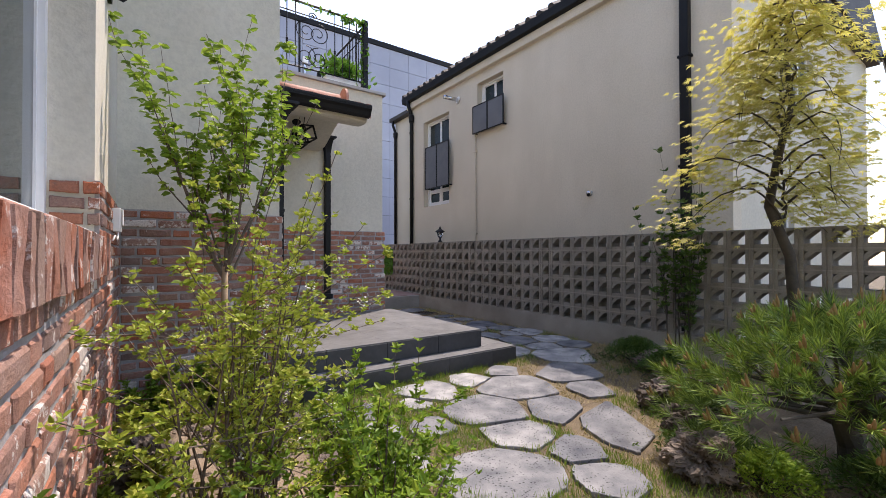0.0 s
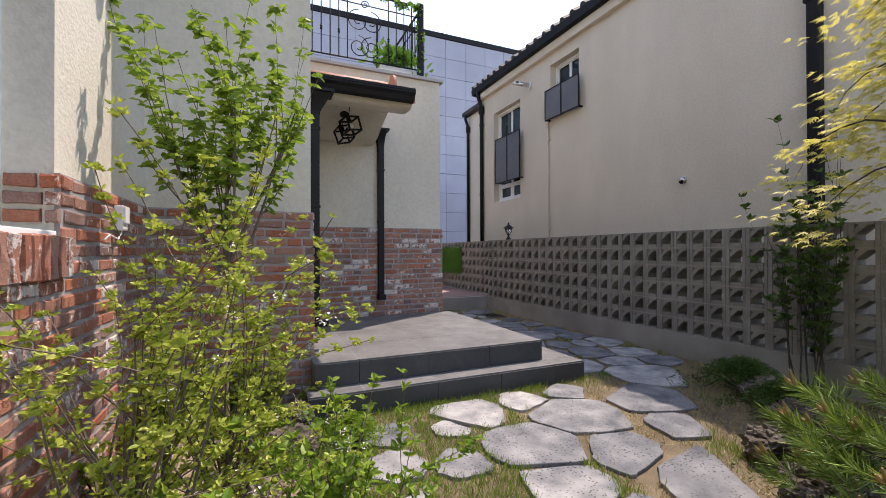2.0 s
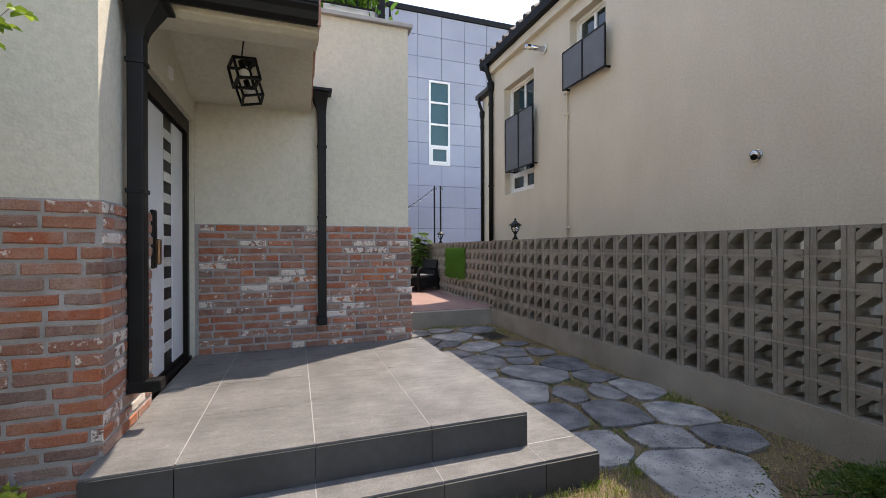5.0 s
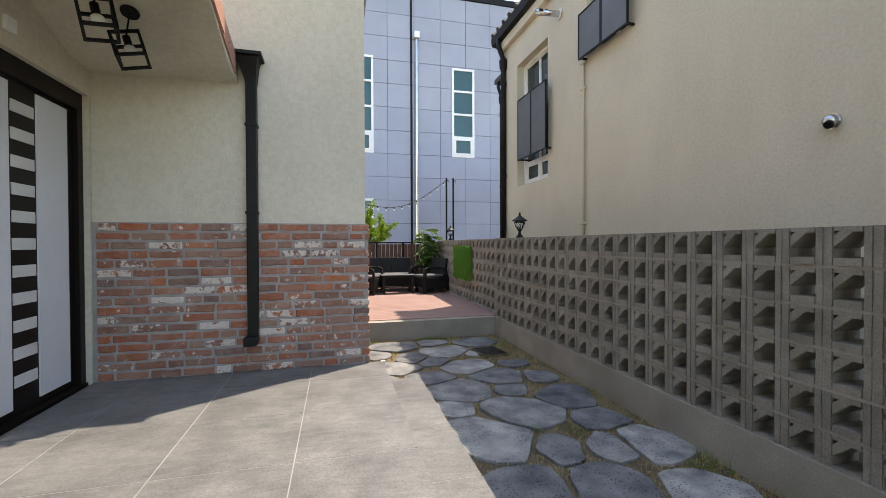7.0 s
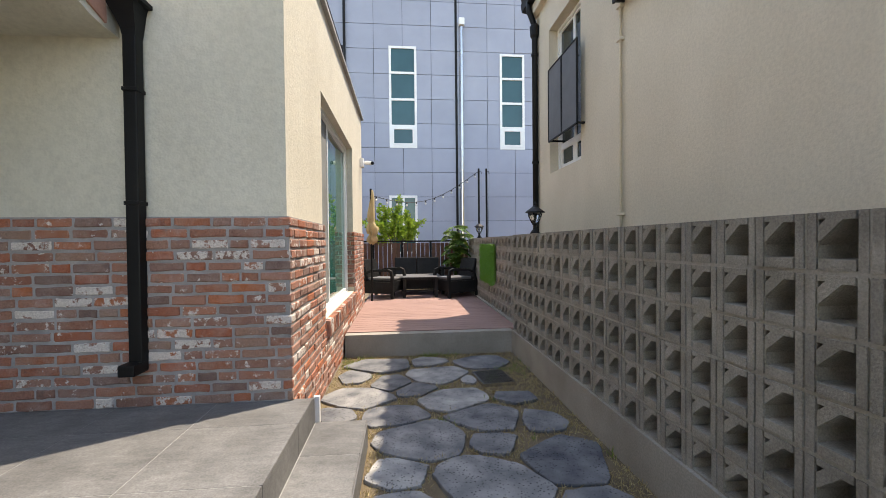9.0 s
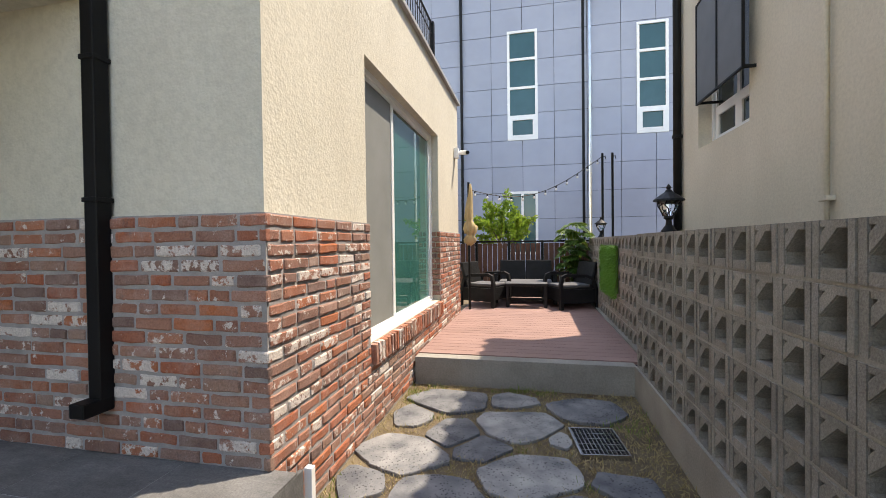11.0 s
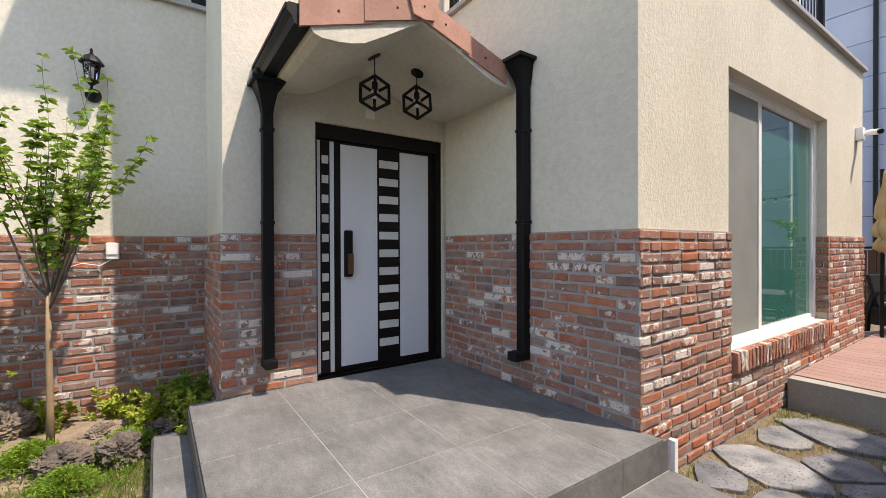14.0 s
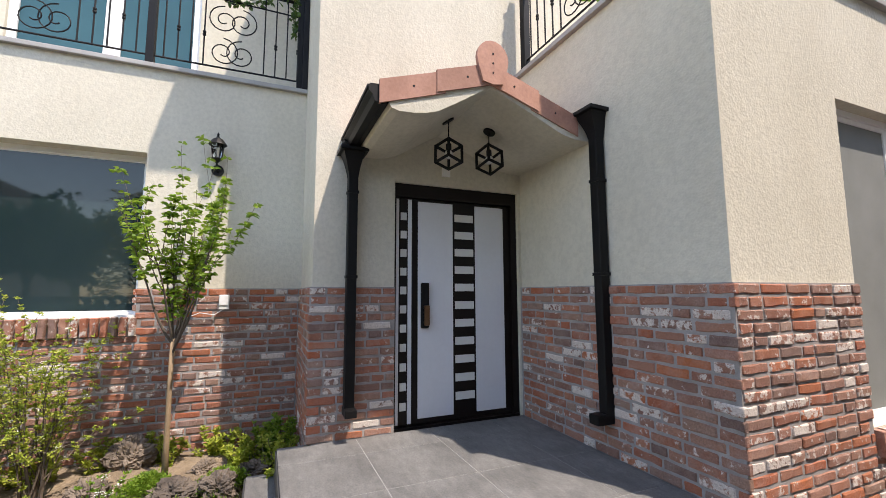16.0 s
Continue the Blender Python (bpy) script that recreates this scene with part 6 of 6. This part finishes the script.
rock((0.30, 2.88), 0.17, 1, "dark porous volcanic rock standing before the brick wall", 1.0)
rock((0.78, 2.75), 0.15, 2, "rough dark volcanic rock in the planting bed")
rock((0.98, 3.32), 0.20, 3, "broad brown volcanic rock in the planting bed", 0.55)
rock((0.80, 3.82), 0.15, 4, "dark volcanic rock in the corner by the steps", 0.6)
rock((0.52, 3.45), 0.12, 5, "small dark volcanic rock beside the tree")
rock((1.08, 3.60), 0.13, 6, "pointed volcanic rock beside the porch step", 1.0)
rock((1.22, 2.30), 0.13, 7, "dark volcanic rock under the shrubs")
rock((1.10, 2.62), 0.10, 8, "small dark volcanic rock under the shrubs")
rock((3.62, 2.05), 0.20, 9, "grey-brown volcanic rock bordering the path")
rock((3.28, 1.72), 0.18, 10, "dark volcanic rock bordering the path")
rock((2.78, 1.42), 0.20, 11, "rough volcanic rock under the pine")
rock((4.62, 2.72), 0.20, 12, "dark volcanic rock half covered by juniper", 0.6)
rock((4.25, 2.30), 0.16, 13, "dark volcanic rock beside the pine", 0.7)


def trim(poly, point, normal):
    """Keep the part of a convex outline that lies behind a line."""
    kept = []
    for i, p in enumerate(poly):
        q = poly[(i + 1) % len(poly)]
        a, b = (p - point).dot(normal), (q - point).dot(normal)
        if a <= 0:
            kept.append(p)
        if a * b < 0:
            kept.append(p.lerp(q, a / (a - b)))
    return kept


def flagstone(cx, cy, w, d, turn, seed, others):
    """A flat basalt slab with an uneven outline, broken off along the stones beside it."""
    r = random.Random(seed)
    n = r.choice((5, 5, 6, 7))
    m, poly = Matrix.Rotation(turn, 2), []
    for k in range(n):
        a = (k + 0.5 + r.uniform(-0.25, 0.25)) * math.tau / n
        poly.append(m @ Vector((math.cos(a) * w * 0.66 * r.uniform(0.88, 1.14), math.sin(a) * d * 0.66 * r.uniform(0.88, 1.14))))
    for ox, oy, ow, od in others:
        way = Vector((ox - cx, oy - cy))
        gap = way.length
        if 0.01 < gap < 1.2:
            share = (w + d) / (w + d + ow + od)
            way = way.normalized()
            way.rotate(Matrix.Rotation(r.uniform(-0.10, 0.10), 2))
            poly = trim(poly, way * (gap * share - 0.022), way)
    pts, n = [], len(poly)
    for k in range(n):
        a, b = poly[k], poly[(k + 1) % n]
        if (b - a).length < 0.03:
            pts.append((a + b) / 2)
            continue
        for f in (0.07, 0.16, 0.36, 0.62, 0.84, 0.93):
            q = a.lerp(b, f) * (1.0 + 0.02 * math.sin(f * math.pi))
            pts.append(q + Vector((r.uniform(-0.006, 0.006), r.uniform(-0.006, 0.006))))
    top, tilt = 0.021 + r.uniform(-0.004, 0.006), (r.uniform(-0.010, 0.010), r.uniform(-0.010, 0.010))
    bm, rings = bmesh.new(), []
    for s, z in ((1.0, -0.03), (1.0, top - 0.008), (0.992, top - 0.002), (0.98, top)):
        rings.append([bm.verts.new((cx + q.x * s, cy + q.y * s, z + (q.x * tilt[0] + q.y * tilt[1] if z > 0 else 0))) for q in pts])
    for a, b in zip(rings, rings[1:]):
        for k in range(len(a)):
            bm.faces.new((a[k], a[(k + 1) % len(a)], b[(k + 1) % len(a)], b[k]))
    bm.faces.new(rings[-1])
    bmesh.ops.recalc_face_normals(bm, faces=bm.faces)
    return bm


GARDEN = [(1.91, 2.05, 0.57, 0.52), (1.50, 2.46, 0.22, 0.31), (2.32, 2.37, 0.43, 0.44), (2.41, 2.79, 0.62, 0.50), (2.89, 2.51, 0.33, 0.58), (3.00, 3.11, 0.60, 0.62), (2.99, 2.10, 0.34, 0.86), (2.46, 1.99, 0.29, 0.34), (2.31, 1.68, 0.31, 0.32), (2.80, 3.50, 0.36, 0.36), (3.25, 3.52, 0.34, 0.34), (3.77, 3.13, 0.58, 0.68), (3.52, 2.68, 0.31, 0.46), (2.30, 3.40, 0.46, 0.46), (1.62, 3.34, 0.34, 0.30), (4.32, 3.62, 0.66, 0.72), (1.91, 2.79, 0.28, 0.28), (1.55, 2.90, 0.30, 0.30), (2.05, 3.25, 0.24, 0.22)]
PASSAGE = [(4.03, 5.27, 0.61, 0.64), (4.43, 5.64, 0.66, 0.55), (4.41, 5.02, 0.28, 0.44), (4.76, 4.94, 0.34, 0.37), (5.06, 4.92, 0.42, 0.52), (4.97, 5.88, 0.50, 0.58), (4.95, 5.38, 0.38, 0.33), (3.98, 4.62, 0.50, 0.50), (4.47, 4.52, 0.40, 0.52), (4.96, 4.34, 0.46, 0.44), (4.55, 6.14, 0.33, 0.28), (4.08, 6.25, 0.62, 0.48), (4.60, 6.55, 0.56, 0.42), (3.92, 5.83, 0.31, 0.30), (3.98, 4.10, 0.44, 0.40), (4.48, 4.06, 0.44, 0.34), (4.92, 3.92, 0.40, 0.36)]
TERRACE_END = [(3.69, 8.05, 0.60, 0.50), (4.24, 8.12, 0.37, 0.32), (4.84, 8.02, 0.56, 0.40), (4.29, 7.64, 0.66, 0.48), (3.83, 7.43, 0.42, 0.44), (3.46, 7.68, 0.28, 0.38), (3.56, 7.11, 0.56, 0.48), (4.05, 7.25, 0.42, 0.28), (4.37, 6.96, 0.57, 0.42), (3.42, 6.70, 0.26, 0.34), (4.92, 6.94, 0.34, 0.26), (3.88, 6.68, 0.52, 0.32), (4.58, 7.46, 0.13, 0.22), (5.0, 6.45, 0.30, 0.34)]
stones = []
for group, turn in ((GARDEN, -0.61), (PASSAGE, -0.26), (TERRACE_END, 0.21)):
    for cx, cy, sw, sd in group:
        stones.append((cx, cy, max(sw, sd) * 0.5, sw, sd, turn))
        ob = part("stepping_stone", flagstone(cx, cy, sw, sd, turn, int(cx * 1000 + cy * 37), [q for q in GARDEN + PASSAGE + TERRACE_END if q[:2] != (cx, cy)]), BASALT, None)
        tagged(ob, "flat grey basalt stepping stone set in dry turf", "stepping stone", "basalt stepping stones")

g = thing("drain_grate", (4.84, 7.46, 0.0), "galvanised steel drain grate set in the path", "drain grate")
turn = Matrix.Translation((4.84, 7.46, 0.0)) @ Matrix.Rotation(0.12, 4, "Z")
part("drain_pit", boxes(((-0.15, -0.19, -0.01), (0.15, 0.19, 0.004))), BLACK, g).matrix_world = turn
for k in range(2):
    part("rim", boxes(((-0.16, -0.20 + k * 0.39, 0.0), (0.16, -0.19 + k * 0.39, 0.034))), CHROME, g).matrix_world = turn
    part("rim", boxes(((-0.16 + k * 0.31, -0.19, 0.0), (-0.15 + k * 0.31, 0.19, 0.034))), CHROME, g).matrix_world = turn
for k in range(11):
    part("bar", boxes(((-0.145 + k * 0.0275, -0.19, 0.006), (-0.141 + k * 0.0275, 0.19, 0.032))), CHROME, g).matrix_world = turn
for k in range(4):
    part("cross_bar", boxes(((-0.15, -0.125 + k * 0.08, 0.012), (0.15, -0.119 + k * 0.08, 0.030))), CHROME, g).matrix_world = turn


def clear_of_stones(x, y):
    for cx, cy, _, sw, sd, tn in stones:
        dx, dy = x - cx, y - cy
        u, v = dx * math.cos(tn) + dy * math.sin(tn), -dx * math.sin(tn) + dy * math.cos(tn)
        if (u / (sw * 0.55)) ** 2 + (v / (sd * 0.55)) ** 2 < 0.95:
            return False
    return not (1.15 < x < 3.71 and y > 3.77 and y < 6.23) and not (abs(x - 4.84) < 0.17 and abs(y - 7.46) < 0.21)


def turf(name, material, count, seed, green, length, label):
    r = random.Random(seed)
    made = []
    while len(made) < count:
        x, y = r.uniform(1.1, FENCE_X - 0.03), r.uniform(0.9, 8.44)
        if y > 6.1 and x < ROOM_X + 0.05 or not clear_of_stones(x, y):
            continue
        patch = noise.noise(Vector((x * 1.6, y * 1.6, 3.0))) + 0.5 * noise.noise(Vector((x * 5, y * 5, 7.0)))
        edge = (0.9 if green else -0.2) if 3.56 < y < 3.79 and x < 3.75 else 0.5 if x > FENCE_X - 0.3 and not green else 0.0
        lush = 0.35 if x < 2.6 and y < 3.7 else -0.55
        want = patch + lush + edge if green else 0.25 - 0.6 * lush + edge - 0.5 * patch
        if r.random() > 0.35 + want:
            continue
        n = 3
        for _ in range(n):
            made.append((Vector((x + r.gauss(0, 0.012), y + r.gauss(0, 0.012), -0.003)), (any_way(r) * (0.45 if green else 0.8) + Vector((0, 0, 1.0 if green else 0.45))).normalized(), length * r.uniform(0.4, 1.3), 0.0042, any_way(r)))
    ob = leaf_mesh(name, made, material, None)
    tagged(ob, label, "grass", "", "stuff")


turf("green_turf", GRASS, 21000, 5, True, 0.06, "fresh green grass between the stepping stones")
turf("dry_turf", STRAW, 48000, 6, False, 0.045, "dry straw coloured grass between the stepping stones")
bm = bmesh.new()
n = 26
grid = [[bm.verts.new((LEFT_X + 1.14 * i / n, -1.0 + 5.2 * j / n, -0.02 + 0.13 * (1 - (i / n) ** 2) * (0.8 + 0.4 * noise.noise(Vector((i * 0.3, j * 0.5, 1)))))) for j in range(n + 1)] for i in range(n + 1)]
for i in range(n):
    for j in range(n):
        bm.faces.new((grid[i][j], grid[i + 1][j], grid[i + 1][j + 1], grid[i][j + 1]))
MULCH = surface("brown_planting_soil", (0.19, 0.14, 0.095), (0.36, 0.275, 0.19), 6, 0.98, 90, 0.01, 1.0, fine=0.55)
bed = structure("planting_bed", bm, MULCH, "mounded brown soil of the planting bed", "ground")
bm = bmesh.new()
grid = [[bm.verts.new((2.75 + 2.55 * i / n, -1.2 + 3.5 * j / n, -0.06 + 0.16 * max(0.0, min(1.0, 1.6 - 1.15 * math.hypot((i / n - 0.62) * 1.9, (j / n - 0.45) * 1.9))) + 0.02 * noise.noise(Vector((i * 0.6, j * 0.6, 5))))) for j in range(n + 1)] for i in range(n + 1)]
for i in range(n):
    for j in range(n):
        bm.faces.new((grid[i][j], grid[i + 1][j], grid[i + 1][j + 1], grid[i][j + 1]))
structure("planting_bed_pine", bm, MULCH, "mounded brown soil under the pine and maple", "ground")


# ---- the far side of the lane, mirrored in the garden window ----
block = structure("apartment_block", boxes(((26.0, -28.0, -0.1), (38.0, -10.2, 8.0)), bevel=0.05), CONCRETE, "dark grey apartment block across the lane", "building")
for j in range(3):
    for k in range(6):
        y0, z0 = -27.0 + k * 2.7, 0.9 + j * 2.5
        w = part("window", slab("x", 25.96, 0.12, y0, y0 + 1.6, z0, z0 + 1.5, [(y0 + 0.08, y0 + 1.52, z0 + 0.08, z0 + 1.42)]), WHITE, block)
        part("pane", boxes(((26.0, y0 + 0.08, z0 + 0.08), (26.04, y0 + 1.52, z0 + 1.42))), DARK_GLASS, w)
for k, (tx, ty, th) in enumerate(((17.0, -3.4, 4.8), (19.5, -6.0, 5.8), (16.0, 0.2, 4.0), (22.0, -8.6, 5.0))):
    r = random.Random(200 + k)
    t = thing("street_tree", (tx, ty, 0.0), "leafy green tree beyond the garden wall", "tree", "trees across the lane")
    out, twigs = [], []
    for q in range(8):
        a = q * math.tau / 8
        grow(r, (tx, ty, th * 0.35), (math.cos(a) * 0.7, math.sin(a) * 0.7, 1.0), th * 0.5, 0.06, 1, out, twigs, 0.3, 0.1, 5, 7, 0.9)
    part("trunk", tube(bmesh.new(), ((tx, ty, -0.05), (tx + 0.1, ty, th * 0.37)), (0.16, 0.11), 10), BARK, t)
    limbs(t, out, "limb", BARK)
    leaf_mesh("crown", leaves_on(r, twigs, 2600, 0.30, 0.18, 0.3), LEAF_DARK, t)

# ---- the single bricks and blocks, last ----
lay(wall_side, "y", SIDE_Y, -1, ENTRY_X + 0.03, ROOM_X + 0.03, PORCH_Z, BRICK_Z)
lay(wall_room, "x", ROOM_X, 1, SIDE_Y - 0.005, 9.78, 0.0, BRICK_Z, [(7.36, 9.9, 0.50, 2.9)], 1)
soldier(wall_room, "x", ROOM_X, 1, 7.37, 9.78, 0.575, 0.16)
far = []
lay(wall_room, "x", ROOM_X, 1, 9.80, ROOM_END, 0.23, BRICK_Z, (), 1, far)
join_bricks("far_bricks", wall_room, far)
lay(wall_entry, "x", ENTRY_X, 1, RETURN_Y - 0.02, 4.87, PORCH_Z, BRICK_Z, (), 1)
lay(wall_return, "y", RETURN_Y, -1, LEFT_X + 0.03, ENTRY_X + 0.02, 0.0, BRICK_Z)
lay(wall_left, "x", LEFT_X, 1, 1.2, RETURN_Y - 0.03, 0.0, BRICK_Z, [(-0.4, 2.79, 1.14, 2.9)])
soldier(wall_left, "x", LEFT_X, 1, 0.3, 2.79, 1.22, 0.17)
far = []
lay(wall_left, "x", LEFT_X, 1, -2.5, 1.19, 0.0, BRICK_Z, [(-0.4, 2.79, 1.14, 2.9)], 0, far)
join_bricks("far_bricks", wall_left, far)
lay(wall_room, "y", 9.78, -1, ROOM_X - 0.13, ROOM_X + 0.02, 0.70, BRICK_Z)
lay(wall_left, "y", 2.79, -1, LEFT_X - 0.15, LEFT_X + 0.02, 1.33, BRICK_Z)
laid = []
block_wall(fence, FENCE_X, 8.46 - 50 * CELL, 8.46, BLOCKS_Z, 6, False)
block_wall(fence, FENCE_X, 8.46 - 68 * CELL, 8.46 - 50 * CELL, BLOCKS_Z, 6, True)
join_blocks(fence)
laid = []
block_wall(fence_far, FENCE_X + 0.14, 8.47, 8.47 + 22 * CELL, BLOCKS_Z, 6, True)
join_blocks(fence_far)
